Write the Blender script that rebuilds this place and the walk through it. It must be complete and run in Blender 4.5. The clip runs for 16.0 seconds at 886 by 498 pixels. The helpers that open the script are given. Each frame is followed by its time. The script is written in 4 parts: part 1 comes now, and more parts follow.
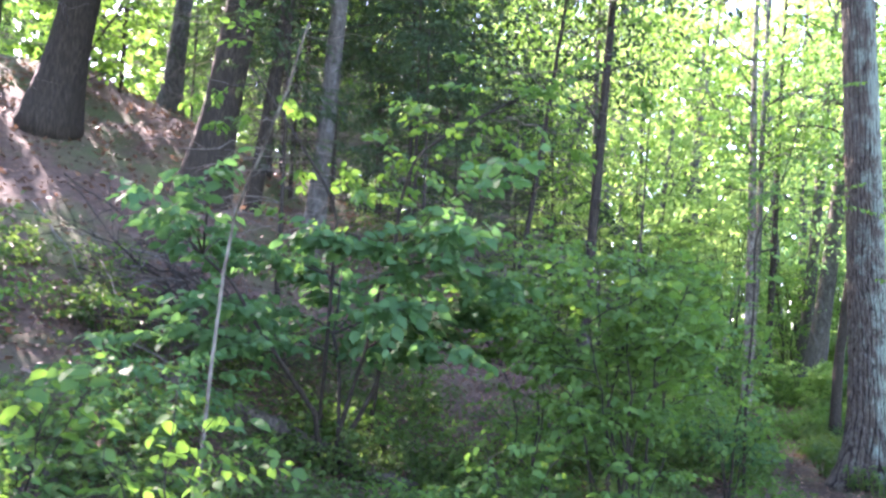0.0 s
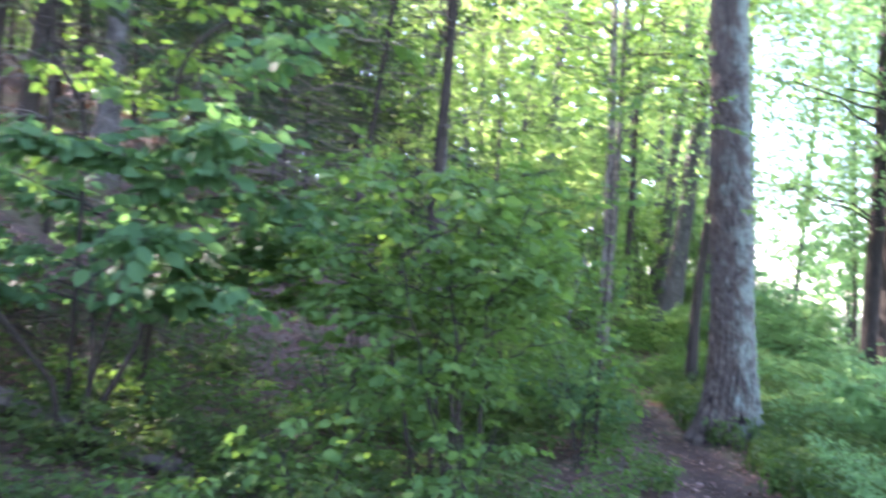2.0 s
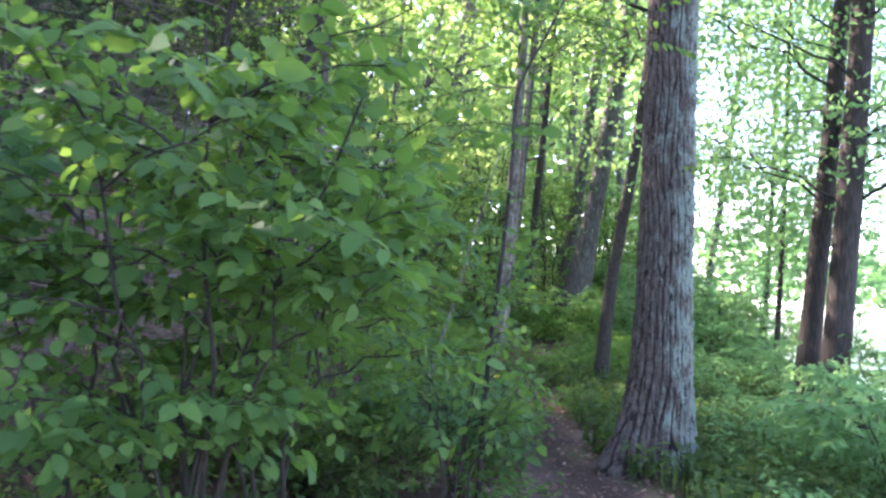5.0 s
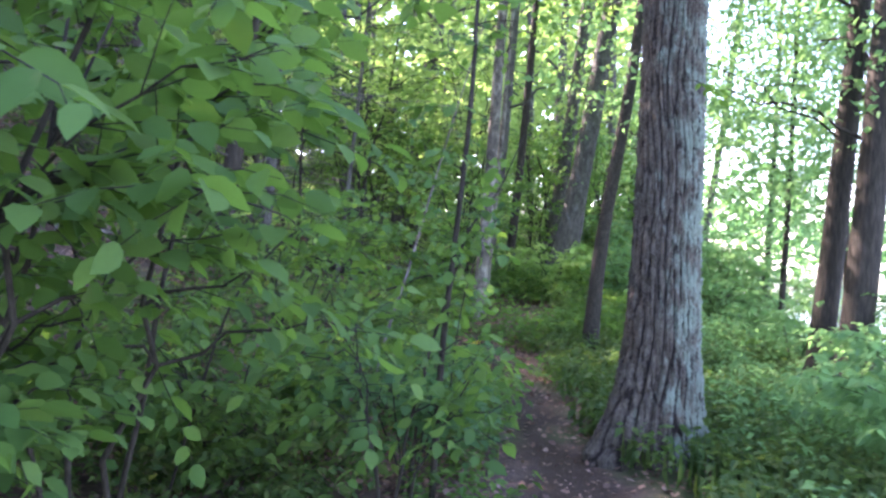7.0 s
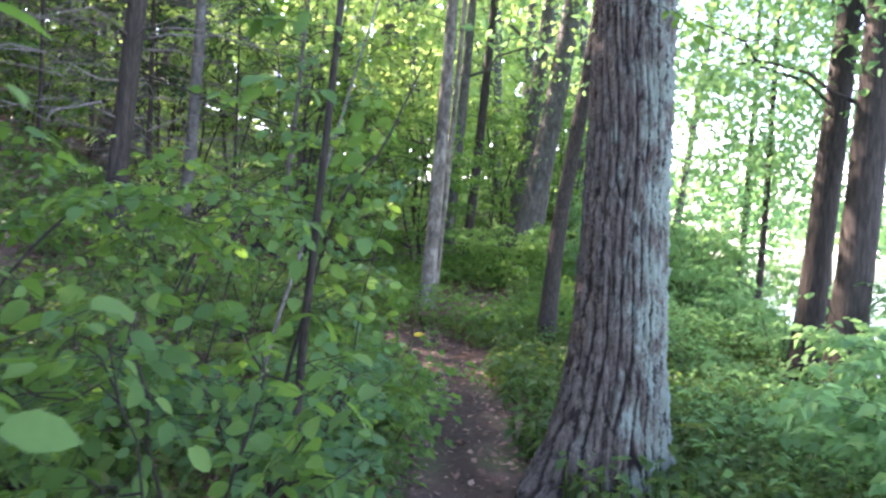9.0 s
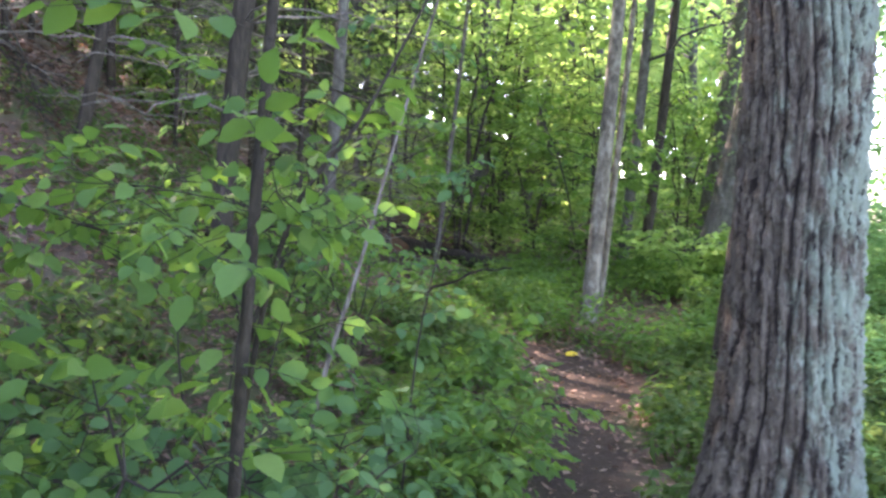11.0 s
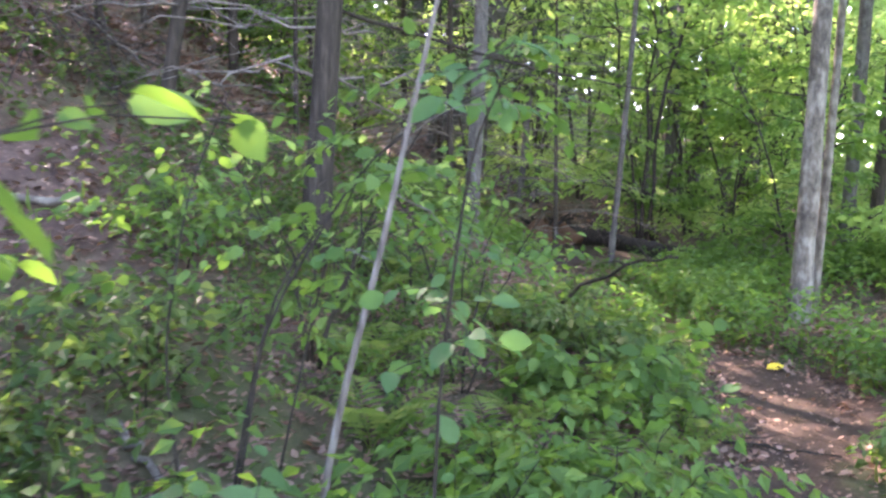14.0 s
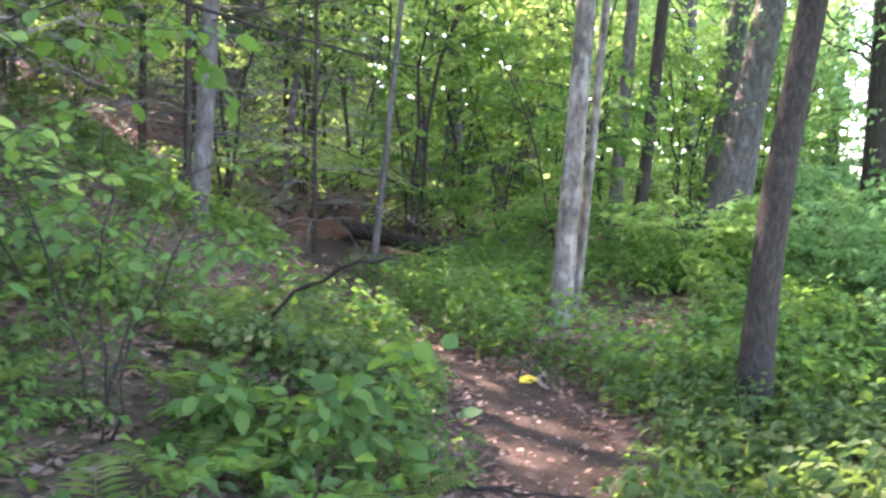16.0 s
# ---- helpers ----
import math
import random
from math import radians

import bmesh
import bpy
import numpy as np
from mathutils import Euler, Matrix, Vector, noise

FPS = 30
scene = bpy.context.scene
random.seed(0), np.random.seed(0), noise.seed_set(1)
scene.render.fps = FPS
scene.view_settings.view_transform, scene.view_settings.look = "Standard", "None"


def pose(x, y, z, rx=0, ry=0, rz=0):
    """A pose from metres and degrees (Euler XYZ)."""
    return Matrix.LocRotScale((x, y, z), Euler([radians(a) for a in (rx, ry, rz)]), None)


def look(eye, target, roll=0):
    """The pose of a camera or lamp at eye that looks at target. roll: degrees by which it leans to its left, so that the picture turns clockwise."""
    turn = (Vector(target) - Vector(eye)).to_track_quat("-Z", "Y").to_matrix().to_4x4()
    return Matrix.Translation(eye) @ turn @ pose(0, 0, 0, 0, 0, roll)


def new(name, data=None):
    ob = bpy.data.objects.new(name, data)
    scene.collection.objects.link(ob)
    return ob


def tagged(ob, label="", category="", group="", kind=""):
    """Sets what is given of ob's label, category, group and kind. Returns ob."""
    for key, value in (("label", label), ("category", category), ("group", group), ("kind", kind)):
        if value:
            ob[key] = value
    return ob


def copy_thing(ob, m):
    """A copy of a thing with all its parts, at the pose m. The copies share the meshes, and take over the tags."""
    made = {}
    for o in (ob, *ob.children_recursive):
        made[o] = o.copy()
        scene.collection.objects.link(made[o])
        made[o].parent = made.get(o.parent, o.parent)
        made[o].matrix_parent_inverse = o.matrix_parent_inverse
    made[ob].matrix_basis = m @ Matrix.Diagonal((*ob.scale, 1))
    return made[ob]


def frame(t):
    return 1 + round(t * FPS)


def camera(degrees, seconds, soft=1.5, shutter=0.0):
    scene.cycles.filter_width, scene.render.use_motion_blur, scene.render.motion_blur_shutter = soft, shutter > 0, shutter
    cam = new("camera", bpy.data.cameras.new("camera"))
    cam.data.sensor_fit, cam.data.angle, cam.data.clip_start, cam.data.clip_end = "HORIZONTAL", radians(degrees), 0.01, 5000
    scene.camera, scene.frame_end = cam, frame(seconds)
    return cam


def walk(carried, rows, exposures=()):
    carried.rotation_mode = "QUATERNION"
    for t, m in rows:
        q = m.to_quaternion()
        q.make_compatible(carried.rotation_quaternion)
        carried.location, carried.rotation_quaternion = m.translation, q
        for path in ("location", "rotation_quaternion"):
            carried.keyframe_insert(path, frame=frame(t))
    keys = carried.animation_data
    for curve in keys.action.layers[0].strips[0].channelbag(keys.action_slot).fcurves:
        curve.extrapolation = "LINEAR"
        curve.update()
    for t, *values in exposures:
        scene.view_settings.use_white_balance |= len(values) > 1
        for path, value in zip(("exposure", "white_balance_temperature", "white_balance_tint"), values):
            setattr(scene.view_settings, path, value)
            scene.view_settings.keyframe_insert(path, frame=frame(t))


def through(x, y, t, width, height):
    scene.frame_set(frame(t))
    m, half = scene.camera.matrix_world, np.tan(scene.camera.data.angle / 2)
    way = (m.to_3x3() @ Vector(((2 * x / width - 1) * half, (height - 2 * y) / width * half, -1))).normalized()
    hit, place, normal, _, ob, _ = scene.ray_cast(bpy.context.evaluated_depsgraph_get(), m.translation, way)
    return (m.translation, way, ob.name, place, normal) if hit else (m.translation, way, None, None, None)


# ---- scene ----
cam = camera(55.0, 16.0, soft=2.6, shutter=0.4)


def aim(eye, yaw, pitch, roll):
    a, b = radians(yaw), radians(pitch)
    ahead = Vector((-math.sin(a) * math.cos(b), math.cos(a) * math.cos(b), math.sin(b)))
    return look(eye, Vector(eye) + ahead, roll)


# seconds, eye, yaw to the left, pitch up, roll
PATH = [
    (0, (0.419, -2.193, 1.527), 23.87, 6.90, 1.62),
    (0.5, (0.394, -1.794, 1.513), 23.80, 5.35, 1.83),
    (1, (0.394, -1.348, 1.499), 22.85, 6.40, 0.85),
    (1.5, (0.381, -0.869, 1.503), 22.84, 5.87, 3.11),
    (2, (0.315, -0.319, 1.494), 14.97, 3.74, 0.72),
    (2.5, (0.257, 0.231, 1.489), 7.63, 2.87, -2.27),
    (3, (0.213, 0.686, 1.489), 9.41, 2.16, 1.52),
    (3.2, (0.198, 0.852, 1.496), 9.29, 0.79, 1.46),
    (5.3, (0.203, 2.535, 1.539), 8.38, 2.38, 2.72),
    (5.5, (0.206, 2.699, 1.534), 7.46, 2.08, 2.52),
    (6, (0.236, 3.092, 1.526), 5.02, 1.22, 1.39),
    (6.5, (0.278, 3.407, 1.498), 4.73, -0.46, 2.37),
    (7, (0.260, 3.681, 1.471), 8.04, -0.30, 2.02),
    (7.5, (0.282, 3.995, 1.457), 7.25, -0.43, -0.02),
    (8, (0.357, 4.343, 1.462), 4.12, -1.49, 1.07),
    (8.2, (0.376, 4.483, 1.449), 4.01, -0.94, 2.15),
    (10.3, (0.779, 5.986, 1.563), 10.54, -2.59, 1.50),
    (10.5, (0.798, 6.110, 1.571), 11.72, -2.16, 2.45),
    (11, (0.820, 6.392, 1.524), 19.74, -2.05, 2.30),
    (11.5, (0.871, 6.668, 1.494), 22.18, -0.28, -0.35),
    (12, (0.889, 6.941, 1.488), 27.62, -1.52, 0.48),
    (12.5, (0.825, 7.203, 1.476), 28.97, -3.02, 0.18),
    (13, (0.763, 7.465, 1.457), 31.06, -4.64, 0.77),
    (13.5, (0.697, 7.709, 1.441), 33.77, -3.72, 2.25),
    (14, (0.627, 8.031, 1.429), 33.22, -2.64, -0.02),
    (14.5, (0.568, 8.428, 1.420), 30.59, -2.60, 1.49),
    (15, (0.525, 8.802, 1.417), 24.81, -1.93, 0.59),
    (15.5, (0.561, 9.087, 1.382), 22.00, -2.47, -1.22),
    (16, (0.584, 9.298, 1.405), 19.71, -2.98, 1.11),
]
EXPOSURES = [(0.0, 3.82, 6200, 40), (2.0, 3.82, 6050, 44), (3.0, 3.7, 6050, 44), (5.5, 3.57, 6150, 42), (8.0, 3.83, 6250, 43), (10.5, 3.92, 6750, 40), (13.0, 4.35, 6850, 46), (16.0, 4.45, 6650, 43)]
walk(cam, [(t, aim(eye, yaw, pitch, roll)) for t, eye, yaw, pitch, roll in PATH], EXPOSURES)

# ---- light ----
SUN_TO = Vector((-0.70, 0.35, 0.62)).normalized()
world = bpy.data.worlds.new("world")
scene.world = world
world.use_nodes = True
wn = world.node_tree
sky = wn.nodes.new("ShaderNodeTexSky")
sky.sky_type = "NISHITA"
sky.sun_disc = False
sky.sun_elevation = math.asin(SUN_TO.z)
sky.sun_rotation = math.atan2(SUN_TO.x, SUN_TO.y)
wn.links.new(sky.outputs["Color"], wn.nodes["Background"].inputs["Color"])
wn.nodes["Background"].inputs["Strength"].default_value = 0.15
sun = new("sun", bpy.data.lights.new("sun", "SUN"))
sun.data.energy = 4.7
sun.data.angle = radians(0.53)
sun.data.color = (1.0, 0.9, 0.76)
sun.matrix_world = look(SUN_TO * 60, (0, 0, 0))

# ---- materials ----


class Nodes:
    """A small wrapper that builds a node material line by line."""

    def __init__(self, name):
        self.mat = bpy.data.materials.new(name)
        self.mat.use_nodes = True
        self.tree = self.mat.node_tree
        self.bsdf = self.tree.nodes["Principled BSDF"]
        self.out = self.tree.nodes["Material Output"]

    def add(self, kind, **values):
        node = self.tree.nodes.new(kind)
        for key, value in values.items():
            node.inputs[key.replace("_", " ")].default_value = value
        return node

    def link(self, a, b):
        self.tree.links.new(a, b)

    def coords(self, scale=(1, 1, 1), space="Object"):
        tc = self.add("ShaderNodeTexCoord")
        mp = self.add("ShaderNodeMapping", Scale=scale)
        self.link(tc.outputs[space], mp.inputs["Vector"])
        return mp.outputs["Vector"]

    def noise(self, vec, scale, detail=6.0, rough=0.6):
        n = self.add("ShaderNodeTexNoise", Scale=scale, Detail=detail, Roughness=rough)
        self.link(vec, n.inputs["Vector"])
        return n.outputs["Fac"]

    def ramp(self, fac, stops):
        r = self.add("ShaderNodeValToRGB")
        while len(r.color_ramp.elements) < len(stops):
            r.color_ramp.elements.new(0.5)
        for e, (at, colour) in zip(r.color_ramp.elements, stops):
            e.position, e.color = at, (*colour, 1.0)
        self.link(fac, r.inputs["Fac"])
        return r.outputs["Color"]

    def mix(self, fac, a, b, how="MIX"):
        m = self.tree.nodes.new("ShaderNodeMix")
        m.data_type, m.blend_type = "RGBA", how
        for value, socket in ((fac, m.inputs[0]), (a, m.inputs[6]), (b, m.inputs[7])):
            if isinstance(value, bpy.types.NodeSocket):
                self.link(value, socket)
            else:
                socket.default_value = (*value, 1.0) if isinstance(value, tuple) else value
        return m.outputs[2]

    def bump(self, height, strength, distance):
        b = self.add("ShaderNodeBump", Strength=strength, Distance=distance)
        self.link(height, b.inputs["Height"])
        self.link(b.outputs["Normal"], self.bsdf.inputs["Normal"])

    def done(self, colour, rough=0.85, spec=0.3):
        if isinstance(colour, bpy.types.NodeSocket):
            self.link(colour, self.bsdf.inputs["Base Color"])
        else:
            self.bsdf.inputs["Base Color"].default_value = (*colour, 1.0)
        self.bsdf.inputs["Roughness"].default_value = rough
        self.bsdf.inputs["Specular IOR Level"].default_value = spec
        return self.mat


def bark_material(name, dark, mid, light, lichen=None, stretch=0.16, scale=34.0, lichen_amount=0.56, pied=False):
    dark, mid, light = ((c[0], 1.09 * c[1], c[2]) for c in (dark, mid, light))
    n = Nodes(name)
    v = n.coords((1, 1, stretch))
    ridges = n.noise(v, scale, 8.0, 0.65)
    colour = n.ramp(ridges, [(0.3, dark), (0.5, mid), (0.72, light)])
    blotch = n.noise(n.coords((1, 1, 0.5)), 3.1, 4.0)
    colour = n.mix(n.ramp(blotch, [(0.5, (0, 0, 0)), (0.62, (0.75, 0.75, 0.75))]), colour, n.mix(0.55, colour, tuple(1.9 * c for c in light)) if pied else n.mix(0.5, colour, mid))
    if lichen:
        patch = n.noise(n.coords((1, 1, 0.6)), 7.0, 7.0, 0.7)
        colour = n.mix(n.ramp(patch, [(lichen_amount, (0, 0, 0)), (lichen_amount + 0.12, (0.8, 0.8, 0.8))]), colour, lichen)
    n.bump(ridges, 0.9, 0.02)
    return n.done(colour, 0.9, 0.2)


def leaf_material(name, tones, through, share=0.45, rough=0.6, spec=0.16):
    """Tones picked leaf by leaf; part of the light goes through the blade."""
    n = Nodes(name)
    geo = n.add("ShaderNodeNewGeometry")
    step = 1.0 / (len(tones) - 1)
    colour = n.ramp(geo.outputs["Random Per Island"], [(i * step, c) for i, c in enumerate(tones)])
    fine = n.noise(n.coords(), 60.0, 3.0)
    colour = n.mix(n.ramp(fine, [(0.3, (0, 0, 0)), (0.8, (0.5, 0.5, 0.5))]), colour, n.mix(0.5, colour, (0.02, 0.03, 0.01)))
    n.done(colour, rough, spec)
    glow = n.add("ShaderNodeBsdfTranslucent")
    n.link(n.mix(0.65, colour, through), glow.inputs["Color"])
    both = n.add("ShaderNodeMixShader", Fac=share)
    n.link(n.bsdf.outputs[0], both.inputs[1])
    n.link(glow.outputs[0], both.inputs[2])
    n.link(both.outputs[0], n.out.inputs["Surface"])
    return n.mat


OAK = bark_material("oak_bark", (0.028, 0.024, 0.019), (0.099, 0.084, 0.068), (0.205, 0.180, 0.149), (0.211, 0.236, 0.192), 0.13, 30.0, 0.6)
SHAGGY = bark_material("shaggy_bark", (0.019, 0.015, 0.011), (0.062, 0.051, 0.037), (0.115, 0.098, 0.074), (0.1, 0.112, 0.08), 0.1, 26.0, 0.62)
HEMLOCK = bark_material("hemlock_bark", (0.011, 0.009, 0.007), (0.03, 0.024, 0.018), (0.062, 0.05, 0.039))
GREY = bark_material("grey_bark", (0.030, 0.027, 0.023), (0.070, 0.063, 0.055), (0.124, 0.117, 0.104), (0.149, 0.164, 0.139), 0.5, 16.0)
PALE = bark_material("pale_bark", (0.025, 0.021, 0.017), (0.098, 0.083, 0.066), (0.21, 0.19, 0.16), (0.13, 0.138, 0.11), 0.5, 14.0, 0.66, pied=True)
STEM = bark_material("stem_bark", (0.011, 0.009, 0.006), (0.027, 0.022, 0.016), (0.052, 0.044, 0.033), None, 0.4, 40.0)
DEAD = bark_material("dead_wood", (0.056, 0.046, 0.037), (0.124, 0.105, 0.090), (0.223, 0.205, 0.186), None, 0.2, 40.0)
LOG = bark_material("log_bark", (0.022, 0.017, 0.014), (0.068, 0.056, 0.045), (0.149, 0.124, 0.105), (0.062, 0.087, 0.031), 0.3, 24.0, 0.6)

ROTTEN = bark_material("rotten_wood", (0.006, 0.005, 0.004), (0.018, 0.014, 0.011), (0.05, 0.04, 0.032), (0.035, 0.05, 0.02), 0.3, 24.0, 0.66)

LEAF = leaf_material("leaf", [(0.036, 0.09, 0.024), (0.05, 0.12, 0.03), (0.072, 0.155, 0.038), (0.1, 0.185, 0.042)], (0.19, 0.38, 0.04), 0.45, 0.62, 0.13)
LEAF_COOL = leaf_material("leaf_cool", [(0.038, 0.1, 0.036), (0.052, 0.13, 0.046), (0.072, 0.158, 0.058)], (0.13, 0.31, 0.07), 0.45, 0.66, 0.12)
# yellow-green leaves, tones raised so the colour itself carries the wood's sunlight
LEAF_SUN_TINT = leaf_material("leaf_sun_tint", [(0.075, 0.16, 0.03), (0.11, 0.21, 0.04), (0.15, 0.27, 0.06), (0.2, 0.31, 0.075)], (0.4, 0.61, 0.15), 0.62)
# leaves on the lake side: the open sky's light is put into brighter tones
LEAF_SKY_TINT = leaf_material("leaf_sky_tint", [(0.06, 0.15, 0.05), (0.085, 0.19, 0.06), (0.12, 0.23, 0.075)], (0.26, 0.5, 0.15), 0.55)
LEAF_DARK = leaf_material("needles", [(0.02, 0.045, 0.02), (0.03, 0.06, 0.025), (0.04, 0.075, 0.03)], (0.06, 0.11, 0.03), 0.25)
HERB = leaf_material("herb_leaf", [(0.026, 0.066, 0.02), (0.04, 0.09, 0.025), (0.06, 0.115, 0.03), (0.095, 0.13, 0.038)], (0.14, 0.25, 0.04))
FERN = leaf_material("fern_leaf", [(0.06, 0.125, 0.028), (0.09, 0.16, 0.036), (0.14, 0.19, 0.05)], (0.24, 0.35, 0.05), 0.5)
LITTER = leaf_material("fallen_leaf", [(0.07, 0.042, 0.03), (0.14, 0.085, 0.058), (0.22, 0.135, 0.09), (0.26, 0.185, 0.14)], (0.25, 0.14, 0.07), 0.15, 0.7, 0.2)
YELLOW = leaf_material("yellow_leaf", [(0.75, 0.55, 0.04), (0.8, 0.6, 0.06)], (0.8, 0.6, 0.05), 0.3)


def oak_material():
    """Grey plates with green-white lichen between dark furrows."""
    n = Nodes("oak_plates")
    mask = n.add("ShaderNodeAttribute")
    mask.attribute_name = "plate"
    v = n.coords((1, 1, 0.16))
    grain = n.noise(v, 60.0, 8.0, 0.7)
    plate = n.ramp(grain, [(0.3, (0.031, 0.023, 0.016)), (0.55, (0.084, 0.076, 0.056)), (0.75, (0.165, 0.155, 0.118))])
    patch = n.noise(n.coords((1, 1, 0.55)), 6.0, 8.0, 0.72)
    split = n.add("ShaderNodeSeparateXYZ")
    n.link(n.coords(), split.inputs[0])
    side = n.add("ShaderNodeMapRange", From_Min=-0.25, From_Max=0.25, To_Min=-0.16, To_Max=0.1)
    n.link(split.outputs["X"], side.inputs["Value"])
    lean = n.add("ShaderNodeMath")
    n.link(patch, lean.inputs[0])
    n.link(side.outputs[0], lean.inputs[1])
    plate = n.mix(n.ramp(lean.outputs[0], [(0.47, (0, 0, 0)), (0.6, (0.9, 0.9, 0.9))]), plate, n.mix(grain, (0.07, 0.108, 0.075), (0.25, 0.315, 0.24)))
    warm = n.noise(n.coords((1, 1, 0.4)), 3.5, 5.0)
    plate = n.mix(n.ramp(warm, [(0.55, (0, 0, 0)), (0.7, (0.4, 0.4, 0.4))]), plate, (0.1, 0.078, 0.052))
    edge = n.mix(0.35, mask.outputs["Color"], grain)
    colour = n.mix(n.ramp(edge, [(0.18, (0, 0, 0)), (0.5, (1, 1, 1))]), (0.014, 0.011, 0.009), plate)
    n.bump(grain, 0.9, 0.015)
    return n.done(colour, 0.92, 0.2)


OAK_PLATES = oak_material()


def ground_material():
    n = Nodes("forest_floor")
    v = n.coords()
    big, mid_, fine = n.noise(v, 0.6, 5.0), n.noise(v, 7.0, 8.0, 0.7), n.noise(v, 55.0, 6.0, 0.7)
    litter = n.ramp(mid_, [(0.3, (0.045, 0.03, 0.022)), (0.5, (0.11, 0.074, 0.053)), (0.7, (0.19, 0.135, 0.1))])
    litter = n.mix(n.ramp(fine, [(0.35, (0.7, 0.7, 0.7)), (0.65, (0, 0, 0))]), litter, (0.04, 0.03, 0.022))
    moss = n.mix(fine, (0.035, 0.06, 0.02), (0.08, 0.11, 0.035))
    cover = n.mix(n.ramp(big, [(0.48, (0, 0, 0)), (0.62, (0.8, 0.8, 0.8))]), litter, moss)
    soil = n.ramp(fine, [(0.3, (0.016, 0.012, 0.008)), (0.55, (0.05, 0.034, 0.022)), (0.8, (0.135, 0.09, 0.058))])
    mask = n.add("ShaderNodeAttribute")
    mask.attribute_name = "soil"
    n.bump(n.mix(0.5, mid_, fine), 0.8, 0.03)
    return n.done(n.mix(mask.outputs["Fac"], cover, soil), 0.95, 0.15)


def water_material():
    n = Nodes("lake_water")
    n.bump(n.noise(n.coords((1, 1, 1)), 3.0, 4.0), 0.25, 0.05)
    return n.done((0.05, 0.07, 0.06), 0.08, 0.5)


def earth_material():
    n = Nodes("bare_earth")
    v = n.coords()
    fine = n.noise(v, 24.0, 8.0, 0.7)
    n.bump(fine, 0.9, 0.04)
    return n.done(n.mix(n.noise(v, 4.0, 4.0), n.ramp(fine, [(0.3, (0.04, 0.022, 0.013)), (0.7, (0.15, 0.08, 0.042))]), (0.06, 0.036, 0.02)), 0.95, 0.15)


GROUND, WATER, EARTH = ground_material(), water_material(), earth_material()

# ---- mesh helpers ----
rng = np.random.default_rng(7)


def mesh_from(name, verts, faces, material, smooth=True):
    """verts (n, 3); faces: an array of triangles or quads, or a list of such arrays."""
    faces = faces if isinstance(faces, list) else [faces]
    faces = [f for f in faces if len(f)]
    me = bpy.data.meshes.new(name)
    me.vertices.add(len(verts))
    me.vertices.foreach_set("co", np.asarray(verts, np.float32).ravel())
    loops = np.concatenate([f.ravel() for f in faces]).astype(np.int32)
    sizes = np.concatenate([np.full(len(f), f.shape[1]) for f in faces])
    me.loops.add(len(loops))
    me.loops.foreach_set("vertex_index", loops)
    me.polygons.add(len(sizes))
    me.polygons.foreach_set("loop_start", np.r_[0, np.cumsum(sizes)[:-1]].astype(np.int32))
    me.update(calc_edges=True)
    me.polygons.foreach_set("use_smooth", np.full(len(sizes), smooth))
    me.materials.append(material)
    me.validate()
    return me


def part(name, me, parent=None, label="", kind=""):
    ob = new(name, me)
    if parent:
        ob.parent = parent
    return tagged(ob, label=label, kind=kind)


def thing(name, place, label, category, group="", kind=""):
    ob = new(name)
    ob.location = place
    ob.empty_display_size = 0.2
    return tagged(ob, label, category, group, kind)


def unit(v):
    return v / np.maximum(np.linalg.norm(v, axis=-1, keepdims=True), 1e-9)


def tube(points, radii, sides=8, rough=0.0, ends=True):
    """A tapered tube along points, its skin made uneven by rough (a share of the radius)."""
    p, r = np.asarray(points, float), np.asarray(radii, float)
    along = unit(np.gradient(p, axis=0))
    side = unit(np.cross(along, np.where(np.abs(along[:, 2:3]) > 0.9, [[1.0, 0, 0]], [[0, 0, 1.0]])))
    for i in range(1, len(p)):
        s = side[i - 1] - along[i] * (side[i - 1] @ along[i])
        side[i] = s / np.linalg.norm(s)
    other = np.cross(along, side)
    a = np.linspace(0, 2 * np.pi, sides, endpoint=False)
    ring = r[:, None] * (1 + rough * rng.normal(size=(len(p), sides)))
    v = p[:, None] + ring[..., None] * (np.cos(a)[None, :, None] * side[:, None] + np.sin(a)[None, :, None] * other[:, None])
    i, j = np.meshgrid(np.arange(len(p) - 1), np.arange(sides), indexing="ij")
    k = (j + 1) % sides
    quads = np.stack([i * sides + j, i * sides + k, (i + 1) * sides + k, (i + 1) * sides + j], -1).reshape(-1, 4)
    v = v.reshape(-1, 3)
    faces = [quads]
    if ends:
        n = len(v)
        v = np.vstack([v, p[0], p[-1]])
        j = np.arange(sides)
        k, top = (j + 1) % sides, (len(p) - 1) * sides
        faces.append(np.concatenate([np.stack([k, j, np.full(sides, n)], -1), np.stack([top + j, top + k, np.full(sides, n + 1)], -1)]))
    return v, faces


def joined(pieces):
    verts, faces, n = [], [], 0
    for v, f in pieces:
        verts.append(v)
        faces += [q + n for q in f]
        n += len(v)
    by = {}
    for f in faces:
        by.setdefault(f.shape[1], []).append(f)
    return np.vstack(verts), [np.concatenate(f) for f in by.values()]


def grafted(pieces):
    """Branches grown onto the first piece: one connected mesh."""
    v, faces = joined(pieces)
    main, n, ties = pieces[0][0], len(pieces[0][0]), []
    for pv, _ in pieces[1:]:
        k = int(np.argmin(((main - pv[:3].mean(0)) ** 2).sum(1)))
        ties.append((k, (k + 1) % len(main), n))
        n += len(pv)
    return v, (faces + [np.array(ties)] if ties else faces)


